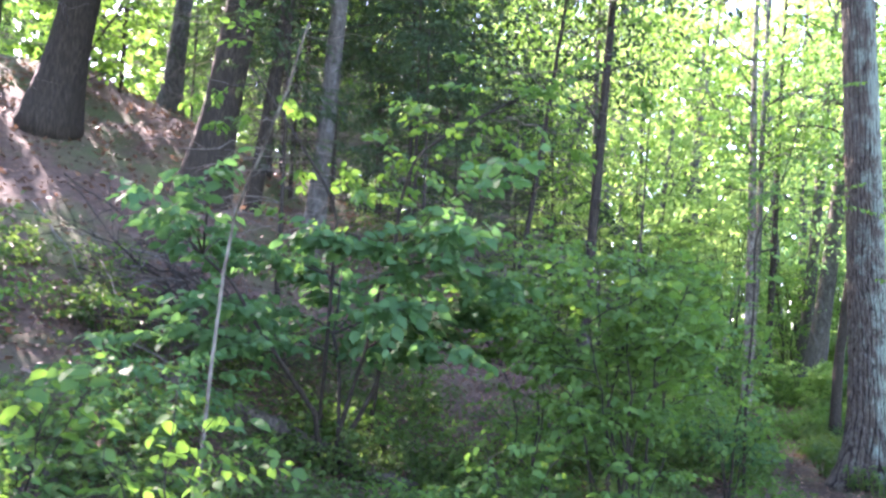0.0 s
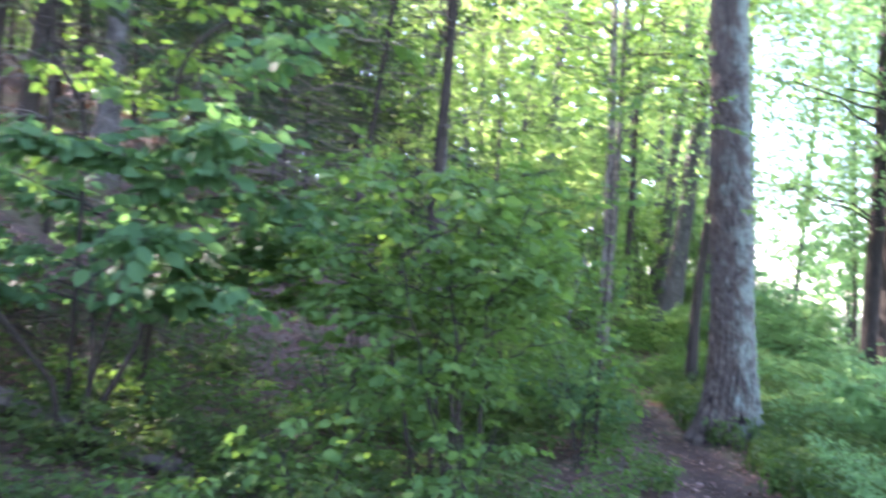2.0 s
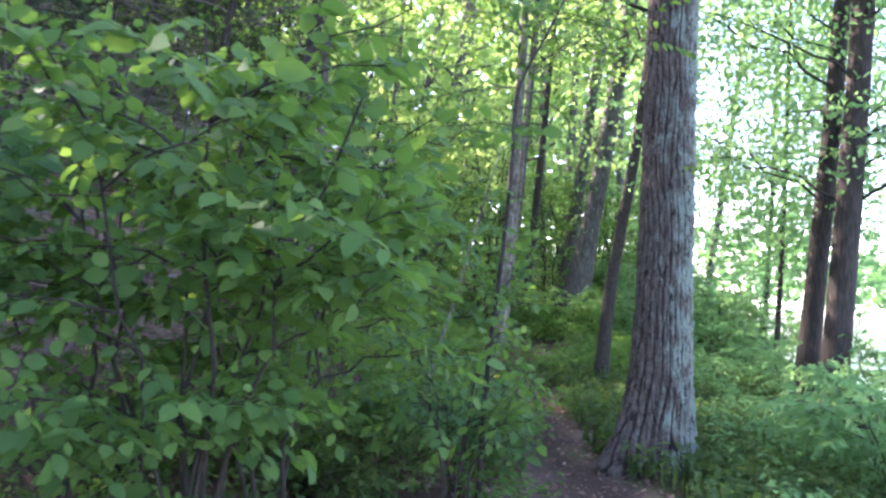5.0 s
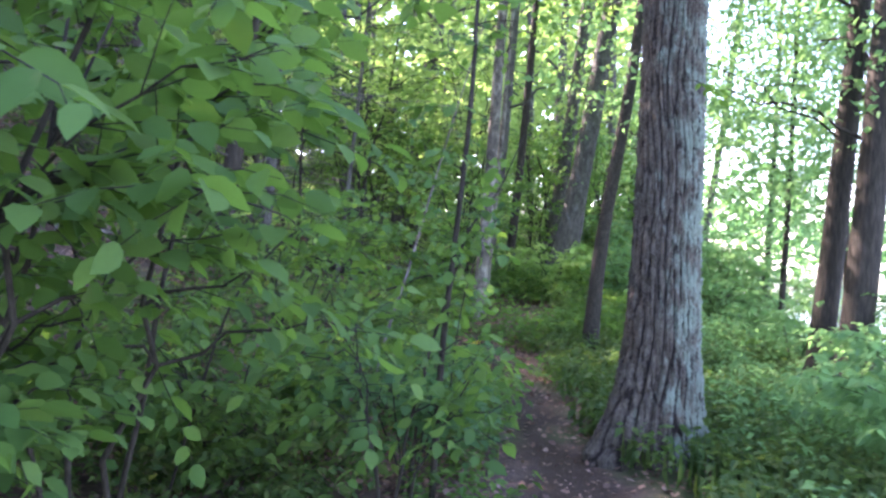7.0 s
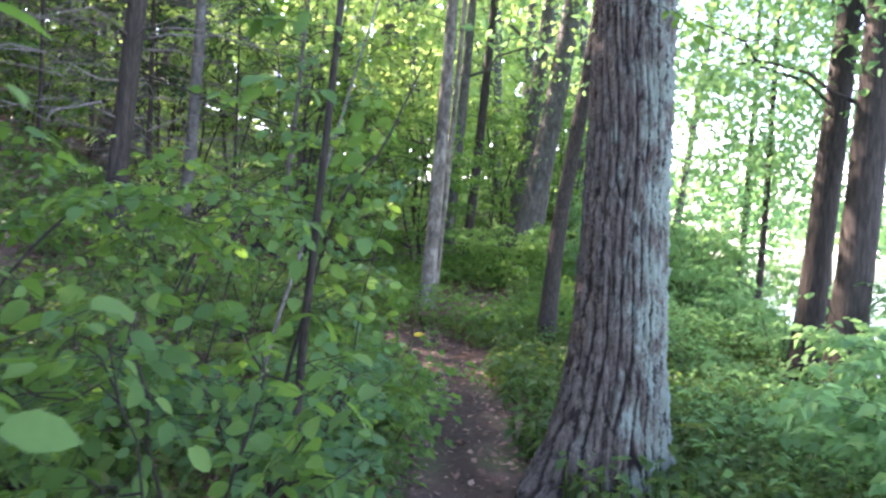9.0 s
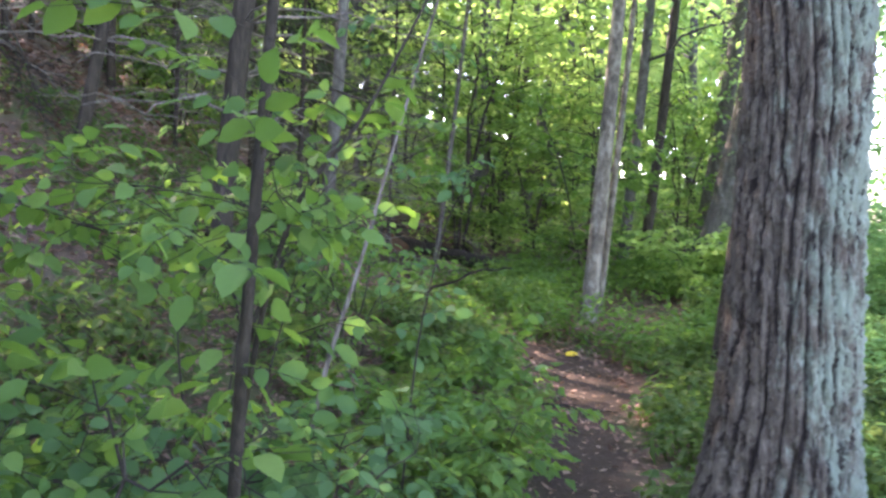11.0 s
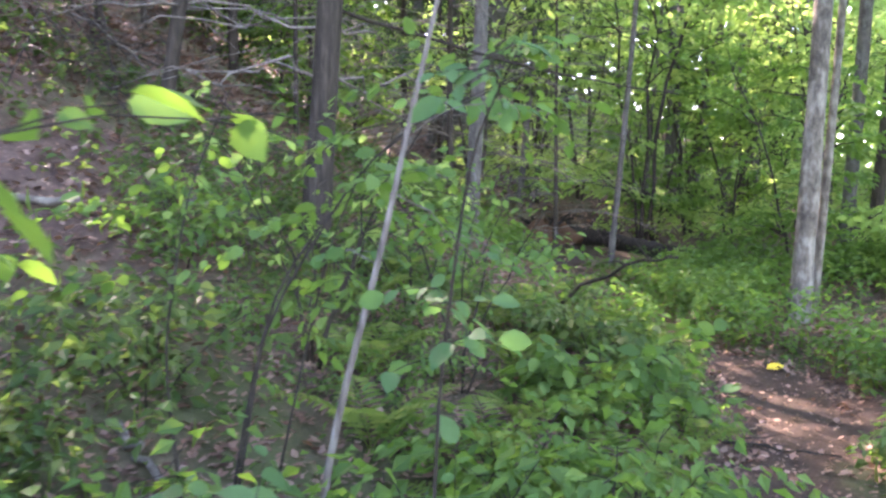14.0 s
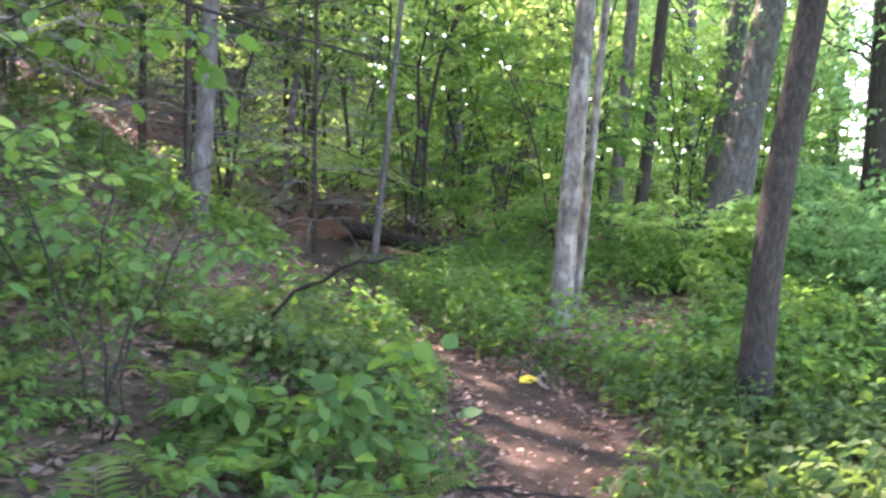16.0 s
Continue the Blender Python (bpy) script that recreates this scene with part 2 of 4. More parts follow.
def curve_points(a, b, n=8, sag=0.0, wob=0.0):
    s = np.linspace(0, 1, n)[:, None]
    p = np.asarray(a, float) * (1 - s) + np.asarray(b, float) * s
    p[:, 2] += (sag * 4 * s * (1 - s))[:, 0]
    p[1:-1] += rng.normal(size=(n - 2, 3)) * wob
    return p


# blade outline: along the rib, half width, rise of the edge over the rib
FINE = [(0.0, 0.0), (0.14, 0.2), (0.42, 0.33), (0.74, 0.25), (1.0, 0.0)]


def blades(base, ahead, up, length, fine=False, wide=1.0, droop=0.25):
    """Leaves as one mesh: base points, directions along the leaf, face normals, lengths."""
    ahead = unit(ahead)
    up = unit(up - ahead * (up * ahead).sum(-1, keepdims=True))
    side = np.cross(ahead, up)
    n, L = len(base), np.asarray(length, float).reshape(-1, 1)

    def at(s, w, h):
        return base + L * (ahead * s + side * w * wide + up * (h - droop * s * s))

    if not fine:
        v = np.stack([at(0, 0, 0), at(0.42, -0.3, 0.07), at(1, 0, 0), at(0.42, 0.3, 0.07)], 1).reshape(-1, 3)
        o = np.arange(n)[:, None] * 4
        return v, [np.concatenate([o + [0, 1, 2], o + [0, 2, 3]])]
    rows = [at(0, 0, 0)]
    for s, w in FINE[1:-1]:
        rows += [at(s, -w, 0.07), at(s, 0, 0), at(s, w, 0.07)]
    rows.append(at(1, 0, 0))
    v = np.stack(rows, 1).reshape(-1, 3)
    o = np.arange(n)[:, None] * 11
    tris = np.concatenate([o + f for f in ([0, 1, 2], [0, 2, 3], [7, 10, 8], [8, 10, 9])])
    quads = np.concatenate([o + f for f in ([1, 4, 5, 2], [2, 5, 6, 3], [4, 7, 8, 5], [5, 8, 9, 6])])
    return v, [tris, quads]


def sprays(start, ahead, length, leaves, size, flat=0.8, fine=False, wide=1.0, spread=55.0, thick=0.0):
    """Leafy twigs: leaves in two ranks along each twig. Returns leaf geometry and twig geometry."""
    start, ahead = np.asarray(start, float), unit(np.asarray(ahead, float))
    n = len(start)
    length = np.broadcast_to(np.asarray(length, float), (n,))
    s = np.linspace(0.18, 1.0, leaves)
    up = unit(np.array([0, 0, 1.0]) * flat + rng.normal(size=(n, 3)) * (1 - flat) * 0.9)
    up = unit(up - ahead * (up * ahead).sum(-1, keepdims=True))
    side = np.cross(ahead, up)
    sag = -0.18 * s**2
    base = start[:, None] + length[:, None, None] * (ahead[:, None] * s[None, :, None])
    base[..., 2] += length[:, None] * sag
    turn = np.radians(spread) * np.where(np.arange(leaves) % 2, 1, -1) * np.where(np.arange(leaves) == leaves - 1, 0.1, 1)
    turn = turn[None] + rng.normal(size=(n, leaves)) * 0.25
    way = ahead[:, None] * np.cos(turn)[..., None] + side[:, None] * np.sin(turn)[..., None]
    way[..., 2] -= 0.25 + 0.2 * rng.random((n, leaves))
    face = up[:, None] + rng.normal(size=(n, leaves, 3)) * 0.5
    big = size * (0.5 + 0.75 * rng.random((n, leaves)))
    leaf = blades(base.reshape(-1, 3), way.reshape(-1, 3), face.reshape(-1, 3), big.ravel(), fine, wide)
    twig = None
    if thick:
        pieces = []
        for i in range(n):
            q = start[i] + length[i] * ahead[i] * np.array([0, 0.5, 1.0])[:, None]
            q[:, 2] += length[i] * np.array([0, -0.045, -0.18])
            pieces.append(tube(q, [thick, thick * 0.7, thick * 0.35], 3, ends=False))
        twig = joined(pieces)
    return leaf, twig


def smooth_plus(v, w=0.5):
    return w * np.log1p(np.exp(np.clip(v / w, -40, 40)))


# ---- ground ----
TRAIL = np.array([(-60, 0.5), (-2, 0.5), (3, 0.4), (6.9, 0.75), (9, 0.45), (10.8, 0.02), (11.8, -0.13), (13.3, -0.33), (14, -0.5), (14.8, -0.8), (15.4, -1.35), (15.8, -2.0), (16.5, -2.9), (17.6, -3.9), (20, -5.2), (60, -12)])
RIM = np.array([(-60, -1.6), (-2, -1.8), (3, -2.4), (6.0, -2.4), (9, -1.0), (11, 0.0), (12.7, -0.1), (14, -0.4), (15.35, -0.95), (16.5, -1.6), (18, -2.7), (20, -3.6), (40, -8)])
WATER_Z = -0.95


def trail_x(y):
    return np.interp(y, TRAIL[:, 0], TRAIL[:, 1])


def land(x, y):
    """Height of the ground: a slope rising to the left, a bank to the lake on the right, a slow rise ahead."""
    x, y = np.asarray(x, float), np.asarray(y, float)
    s = np.interp(y, RIM[:, 0], RIM[:, 1]) - x
    left = 0.40 * smooth_plus(s - 0.9, 0.35) + 0.1 * smooth_plus(s - 5.0, 0.5)
    bank = np.interp(y, [4, 9, 12, 18, 24], [0.24, 0.28, 0.35, 0.2, 0.1])
    left = left + bank * (smooth_plus(s - 3.0, 0.4) - smooth_plus(s - 6.4, 0.5))
    d = x - 1.5 - 0.03 * (np.clip(y, 0, 60) - 10)
    right = -np.minimum(0.3 * smooth_plus(d - 0.3, 0.3), 1.9)
    rise = 0.11 * smooth_plus(y - 14.0, 0.8) * np.where(x < 4, 1, np.exp(-np.maximum(x - 4, 0) * 0.5)) * np.where(y < 40, 1, 40 / np.maximum(y, 40))
    bumps = 0.05 * np.sin(x * 1.7 + 0.6 * y) * np.sin(y * 1.3) + 0.03 * np.sin(3.7 * x - 2.1 * y)
    off = np.clip(np.abs(x - trail_x(y)) - 0.3, 0, 1)
    return np.minimum(left, 14) + right + rise + bumps * off - 0.04 * (1 - off)


def on_land(x, y, lift=0.0):
    return float(land(x, y)) + lift


def build_ground():
    xs = np.concatenate([np.linspace(-900, -30, 20)[:-1], np.linspace(-30, -7, 60)[:-1], np.linspace(-7, 5, 140), np.linspace(5, 40, 50)[1:], np.linspace(40, 900, 16)[1:]])
    ys = np.concatenate([np.linspace(-900, -12, 16)[:-1], np.linspace(-12, 0, 40)[:-1], np.linspace(0, 22, 230), np.linspace(22, 60, 80)[1:], np.linspace(60, 900, 16)[1:]])
    gx, gy = np.meshgrid(xs, ys)
    gz = land(gx, gy) + rng.normal(size=gx.shape) * 0.006 * (np.abs(gx) < 8)
    v = np.stack([gx, gy, gz], -1).reshape(-1, 3)
    i, j = np.meshgrid(np.arange(len(ys) - 1), np.arange(len(xs) - 1), indexing="ij")
    w = len(xs)
    me = mesh_from("ground", v, np.stack([i * w + j, i * w + j + 1, (i + 1) * w + j + 1, (i + 1) * w + j], -1).reshape(-1, 4), GROUND)
    wobble = 0.09 * np.sin(gy * 2.3) + 0.06 * np.sin(gy * 5.1 + gx * 3)
    soil = np.clip((np.interp(gy, [0, 9, 11, 13, 15], [0.4, 0.38, 0.32, 0.46, 0.6]) + wobble - np.abs(gx - trail_x(gy))) / 0.2, 0, 1) * (gy > -20) * (gy < 30)
    me.attributes.new("soil", "FLOAT", "POINT").data.foreach_set("value", soil.ravel().astype(np.float32))
    tagged(new("ground", me), "brown leaf-littered forest floor with a worn dirt trail", "ground", kind="structure")
    wv = np.array([(-20.0, -900, WATER_Z), (900, -900, WATER_Z), (900, 900, WATER_Z), (-20, 900, WATER_Z)])
    tagged(new("water", mesh_from("water", wv, np.array([[0, 1, 2, 3]]), WATER)), "calm lake water gleaming behind the trees", "water", kind="structure")


build_ground()

# ---- trees ----


def trunk_mesh(x, y, lean, radius, height, material, flare=1.7, sides=14, bend=0.0, rough=0.03, step=0.35, bow=0.0):
    n = max(8, int(height / step))
    z = np.linspace(-0.25, height, n)
    taper = radius * (1 - 0.62 * np.clip(z, 0, None) / height) * (1 + (flare - 1) * np.exp(-np.clip(z + 0.1, 0, None) / (2.2 * radius + 0.05)))
    p = np.stack([lean[0] * z + bend * np.sin(z * 0.55), lean[1] * z + bend * 0.6 * np.sin(z * 0.8 + 1), z], -1)
    if bow:
        p[:, 0] -= lean[0] * bow * (1 - np.exp(-np.clip(z, 0, None) / bow)) - 0.3 * lean[0] * np.clip(z - bow, 0, 2.0)
    v, f = tube(p, taper, sides, rough)
    return mesh_from("trunk", v, f, material), p


def oak_trunk(radius, height, lean):
    """The great trunk beside the trail: deep furrows, long plates and root flares."""
    rings, sides = 420, 210
    z = np.concatenate([np.linspace(-0.3, 4.2, 360), np.linspace(4.25, height, rings - 360)])
    a = np.linspace(0, 2 * np.pi, sides, endpoint=False)
    zz, aa = np.meshgrid(z, a, indexing="ij")
    r = radius * (1 - 0.45 * np.clip(zz, 0, None) / height)
    flare = np.exp(-np.clip(zz - 0.02, 0, None) / 0.46)
    r = r * (1 + flare * (0.42 + 0.9 * np.maximum(0, np.cos(aa - 3.35)) ** 1.5 + 0.15 * np.cos(aa * 5 + 0.6)))
    wander = 0.35 * np.sin(zz * 2.1 + 1.3) + 0.22 * np.sin(zz * 5.3)
    plates = np.zeros_like(zz)
    for k, (count, speed, weight) in enumerate([(25, 1.3, 0.6), (41, 2.3, 0.5), (61, 3.6, 0.3)]):
        plates += weight * np.abs(np.sin(0.5 * (count * aa) + wander * speed * 2 + k + 0.6 * np.sin(zz * (3 + 2 * k) + 3 * aa)))
    breaks = np.clip(4 * np.sin(13 * zz + 4 * np.sin(6 * aa) + 9 * aa + 2 * np.sin(3.1 * zz)) - 2.9, 0, 1)
    plates *= 1 - 0.4 * breaks
    mottle = np.zeros_like(zz)
    for _ in range(26):
        ka, kz = int(rng.integers(4, 34)), rng.uniform(4, 44)
        mottle += np.sin(ka * aa + kz * zz + rng.uniform(0, 6.28)) / 26**0.5
    cracks = np.clip((mottle - 0.75) / 0.7, 0, 1)
    relief = 0.017 * (plates - 0.9) - 0.009 * cracks + 0.006 * mottle + 0.004 * rng.normal(size=zz.shape)
    r = r + 1.35 * relief
    v = np.stack([lean[0] * zz + r * np.cos(aa), lean[1] * zz + r * np.sin(aa), zz], -1).reshape(-1, 3)
    i, j = np.meshgrid(np.arange(rings - 1), np.arange(sides), indexing="ij")
    k = (j + 1) % sides
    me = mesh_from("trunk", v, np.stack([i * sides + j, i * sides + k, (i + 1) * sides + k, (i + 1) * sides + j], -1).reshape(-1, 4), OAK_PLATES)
    me.attributes.new("plate", "FLOAT", "POINT").data.foreach_set("value", np.clip((plates - 0.45) / 0.75 - 0.35 * cracks + 0.1 * rng.normal(size=zz.shape), 0, 1).ravel().astype(np.float32))
    return me


def add_limbs(tree, spine, count, low, high, reach, radius, material, rise=0.5, dead=False):
    """Limbs as parts of their own; gives back the places where leaves may grow."""
    tips = []
    for _ in range(count):
        h = rng.uniform(low, high)
        k = int(np.argmin(np.abs(spine[:, 2] - h)))
        a = rng.uniform(0, 2 * np.pi)
        out = np.array([math.cos(a), math.sin(a), rise * rng.uniform(0.4, 1.3)]) * reach * rng.uniform(0.6, 1.15)
        p = curve_points(spine[k], spine[k] + out, 7, 0.06 * reach, 0.03 * reach)
        r = radius * rng.uniform(0.7, 1.1)
        pieces = [tube(p, np.linspace(r, r * 0.25, 7), 5, 0.05)]
        for s in (3, 4, 5):
            side = unit(rng.normal(size=3) * [1, 1, 0.4]) * reach * 0.3
            q = curve_points(p[s], p[s] + side + np.array([0, 0, 0.03]), 4, 0.0, 0.01)
            pieces.append(tube(q, np.linspace(r * 0.4, r * 0.12, 4), 4))
            tips.append(q[-1])
        tips += [p[-1], p[-2], p[4], p[3]]
        part("limb", mesh_from("limb", *grafted(pieces), material), tree)
    return np.array(tips)


def crown_mesh(tips, per_tip, size, material, spread=0.8, leaves=5, twig=0.5, flat=0.6, fine=False, wide=1.0):
    at = np.repeat(tips, per_tip, 0) + rng.normal(size=(len(tips) * per_tip, 3)) * spread * [1, 1, 0.55]
    way = rng.normal(size=at.shape) * [1, 1, 0.3]
    leaf, _ = sprays(at, way, twig, leaves, size, flat, fine, wide)
    return mesh_from("crown", *leaf, material, smooth=fine)


KINDS = {
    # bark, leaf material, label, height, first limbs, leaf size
    "far": (GREY, LEAF_SUN_TINT, "grey-barked forest tree with yellow-green leaves in sunlit tones", 15, 2.6, 0.15),
    "far_oak": (GREY, LEAF_SUN_TINT, "grey leaning forest tree with pale bark", 16, 5.5, 0.15),
    "shore": (HEMLOCK, LEAF_SKY_TINT, "dark leaning shore tree standing over the lake bank", 14, 1.8, 0.11),
    "shaggy": (SHAGGY, LEAF, "brown rough-barked tree beside the trail", 16, 6.0, 0.13),
    "hemlock": (HEMLOCK, LEAF_DARK, "dark hemlock with bare dead lower limbs", 15, 3.0, 0.09),
    "grey": (GREY, LEAF, "slim grey smooth-barked tree on the slope", 13, 5.0, 0.13),
    "birch": (PALE, LEAF, "pale grey birch-like tree at the trail edge", 13, 5.0, 0.12),
    "birchy": (GREY, LEAF, "thin grey tree with dark foot on the slope", 11, 4.0, 0.12),
    "slender": (STEM, LEAF, "slender brown tree leaning over the trail", 9, 4.2, 0.12),
    "dark_thin": (HEMLOCK, LEAF_SUN_TINT, "thin dark straight tree behind the trail", 12, 4.0, 0.13),
}
# kind, x, y, lean in x and y per metre, radius
TREES = [
    ("shaggy", 2.00, 6.45, 0.075, -0.02, 0.158),
    ("far_oak", 0.22, 22.01, 0.151, 0.027, 0.244),
    ("birch", -1.04, 17.06, 0.038, 0.069, 0.105),
    ("birch", -1.00, 17.59, 0.055, 0.075, 0.050),
    ("dark_thin", -0.85, 20.98, 0.065, 0.079, 0.099),
    ("shore", 2.05, 21.49, 0.030, 0.066, 0.164),
    ("slender", 0.64, 14.70, 0.130, 0.050, 0.100),
    ("shore", 3.08, 13.67, 0.078, 0.022, 0.143),
    ("shore", 3.25, 13.08, 0.061, 0.021, 0.173),
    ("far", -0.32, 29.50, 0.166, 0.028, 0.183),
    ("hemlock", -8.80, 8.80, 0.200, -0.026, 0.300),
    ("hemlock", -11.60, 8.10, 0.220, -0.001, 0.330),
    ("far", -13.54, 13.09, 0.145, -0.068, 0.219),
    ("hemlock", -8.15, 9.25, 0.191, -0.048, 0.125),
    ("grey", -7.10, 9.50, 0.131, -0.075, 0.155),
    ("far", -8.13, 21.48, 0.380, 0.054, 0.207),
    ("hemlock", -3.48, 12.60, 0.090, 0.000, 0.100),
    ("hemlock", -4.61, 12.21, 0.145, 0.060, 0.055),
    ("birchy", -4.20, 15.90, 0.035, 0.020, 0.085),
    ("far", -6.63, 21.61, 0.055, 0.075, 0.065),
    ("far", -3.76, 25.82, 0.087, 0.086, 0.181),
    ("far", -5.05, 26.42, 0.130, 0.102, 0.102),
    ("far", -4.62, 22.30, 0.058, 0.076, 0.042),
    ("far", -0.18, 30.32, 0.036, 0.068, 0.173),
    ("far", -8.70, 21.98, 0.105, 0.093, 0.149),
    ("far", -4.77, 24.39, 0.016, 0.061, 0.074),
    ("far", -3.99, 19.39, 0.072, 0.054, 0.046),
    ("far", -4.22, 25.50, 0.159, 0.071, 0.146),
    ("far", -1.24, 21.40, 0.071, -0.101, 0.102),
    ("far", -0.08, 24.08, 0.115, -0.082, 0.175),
    ("shore", 3.90, 18.60, 0.02, 0.010, 0.055),
    ("shore", 4.90, 18.40, -0.03, 0.000, 0.050),
    ("shore", 4.50, 22.50, 0.03, 0.020, 0.065),
    # two unseen trees, added upslope only to shade the slope
    ("hemlock", -10.60, 3.40, 0.03, 0.000, 0.200),
    ("grey", -9.80, 0.80, 0.02, 0.010, 0.160),
]


def plant_tree(kind, x, y, lx, ly, radius):
    bark, leaf, label, height, low, size = KINDS[kind]
    height *= rng.uniform(0.9, 1.1) * (0.7 if radius < 0.07 else 1)
    tree = thing("tree", (x, y, on_land(x, y)), label, "tree", "forest trees")
    bend = 0.05 if kind in ("slender", "birchy") else 0.02
    me, spine = trunk_mesh(x, y, (lx, ly), radius, height, bark, 1.9 if radius > 0.14 else 1.4, 16 if y < 18 else 10, bend, bow=1.5 if kind == "slender" else 0.0)
    part("trunk", me, tree)
    broad = -13 < x < -3.5 and y < 18 and radius > 0.05
    tips = add_limbs(tree, spine, 26 if broad else 26 if kind == "shore" and y < 25 else 11 if y > 18 else 9, 2.6 if broad and x < -8 else 3.7 if broad else low, height * 0.97, 2.9 if broad else 2.2 if radius > 0.09 else 1.3, radius * (0.2 if broad else 0.15 if kind == "shore" else 0.34), bark)
    part("crown", crown_mesh(tips, (15 if kind == "hemlock" else 10) if broad and y < 12 else 9 if broad else 12 if kind == "shore" and y < 25 else 3 if y > 20 else 5, 0.13 if broad else size, LEAF if broad and kind != "hemlock" else leaf, 0.8 if broad or y > 18 else 0.6), tree)
    if kind == "hemlock":
        add_limbs(tree, spine, 26, 0.9, 5.5, 1.8, 0.013, DEAD, -0.08)
    return tree


for row in TREES:
    plant_tree(*row)


def great_oak():
    x, y = 1.0, 10.0
    tree = thing("oak_tree", (x, y, on_land(x, y)), "large oak with furrowed lichen-grey bark beside the trail", "tree")
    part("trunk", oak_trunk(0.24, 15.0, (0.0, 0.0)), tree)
    spine = np.stack([np.zeros(40), np.zeros(40), np.linspace(0, 15, 40)], -1)
    tips = add_limbs(tree, spine, 10, 6.0, 14.5, 3.2, 0.07, OAK)
    part("crown", crown_mesh(tips, 5, 0.13, LEAF, 0.6), tree)


great_oak()

# ---- young hemlocks ----


def young_hemlock(x, y, height, reach, bare=0.0):
    """Dark drooping sprays in tiers round a straight stem; the lowest tiers bare and dead."""
    top = thing("young_hemlock", (x, y, on_land(x, y)), "dark young hemlock with drooping needle sprays", "tree", "young hemlocks")
    spine = np.stack([np.zeros(12), np.zeros(12), np.linspace(-0.1, height, 12)], -1)
    part("trunk", mesh_from("trunk", *tube(spine, np.linspace(0.05, 0.012, 12), 8, 0.04), HEMLOCK), top)
    starts, ways = [], []
    for k, h in enumerate(np.arange(0.5, height, 0.28 if height < 9 else 0.55)):
        span = reach * (1.05 - 0.75 * h / height)
        for _ in range(3):
            a = rng.uniform(0, 6.28)
            e = np.array([math.cos(a) * span, math.sin(a) * span, h - 0.18 * span])
            q = curve_points((0, 0, h), e, 6, 0.1 * span, 0.02)
            pieces = [tube(q, np.linspace(0.011, 0.003, 6), 4)]
            for j in ((1, 2, 2, 3, 3, 4, 4, 5) if h < bare else (3,)):
                w = unit(e - q[0]) * 0.25 * span + rng.normal(size=3) * [0.16 * span, 0.16 * span, 0.1 * span]
                pieces.append(tube(curve_points(q[j], q[j] + w, 4, -0.02, 0.01), np.linspace(0.004, 0.0015, 4), 3, ends=False))
            part("bough", mesh_from("bough", *grafted(pieces), DEAD if h < bare else HEMLOCK), top)
            if h >= bare:
                for j in (2, 3, 3, 4, 4, 5, 5) * (1 if height < 9 else 2):
                    starts.append(q[j] + rng.normal(size=3) * 0.05)
                    ways.append((e - q[0]) + rng.normal(size=3) * [span, span, 0.1])
    leaf, _ = sprays(starts, ways, 0.36, 8, 0.135, 0.8, False, 0.5, 40.0)
    part("foliage", mesh_from("foliage", *leaf, LEAF_DARK, False), top)
    return top


dark = [young_hemlock(-7.4, 15.5, 6.5, 1.9, 1.2), young_hemlock(-9.2, 18.5, 7.5, 2.1, 1.5), young_hemlock(-5.4, 17.4, 6.0, 1.9, 4.2), young_hemlock(-6.3, 11.4, 6.5, 2.0, 2.6)]
for x, y, k, size in [(-11.0, 17.0, 1, 1.1), (-10.5, 21.0, 1, 1.2), (-7.6, 20.5, 0, 1.1), (-6.6, 13.6, 2, 0.7), (-12.5, 23.0, 1, 1.3), (-8.0, 24.0, 1, 1.2), (-10.3, 11.3, 2, 1.0), (-7.5, 12.4, 3, 1.0), (-8.3, 10.6, 3, 0.9), (-6.4, 14.6, 3, 1.1), (-9.9, 13.4, 3, 1.1), (-7.6, 10.9, 3, 1.05), (-9.0, 10.9, 3, 1.0), (-9.2, 11.6, 3, 1.0), (-6.6, 7.9, 3, 0.8), (-5.0, 9.3, 3, 0.75), (-5.6, 10.2, 3, 0.8), (-5.3, 14.4, 2, 0.6), (-6.9, 16.4, 0, 0.7), (-5.9, 12.6, 2, 0.75), (-8.6, 14.6, 0, 0.8), (-7.0, 18.6, 0, 1.1), (-4.6, 18.9, 2, 0.8)]:
    copy_thing(dark[k], pose(x, y, on_land(x, y), 0, 0, 77 * x) @ Matrix.Scale(size, 4))

# tall hemlocks and leafy trees that close the wood behind
tall = [young_hemlock(-12.0, 26.0, 12.0, 2.8, 2.0), young_hemlock(-11.0, 29.5, 13.0, 2.8, 3.0)]
# the last five are added to shade the slope, the final three unseen
for x, y, k, size in [(-15.0, 25.0, 0, 1.0), (-9.0, 27.5, 0, 1.0), (-18.0, 19.0, 0, 1.1), (-20.5, 24.0, 1, 1.1), (-13.5, 31.0, 1, 1.0), (-17.0, 15.0, 0, 0.9), (-9.8, 32.0, 1, 1.1), (-14.0, 8.8, 0, 0.8), (-13.2, 11.2, 0, 0.75), (-12.8, 5.6, 0, 0.9), (-11.6, 4.2, 0, 0.8), (-14.6, 6.8, 1, 1.0)]:
    copy_thing(tall[k], pose(x, y, on_land(x, y), 0, 0, 61 * x) @ Matrix.Scale(size, 4))
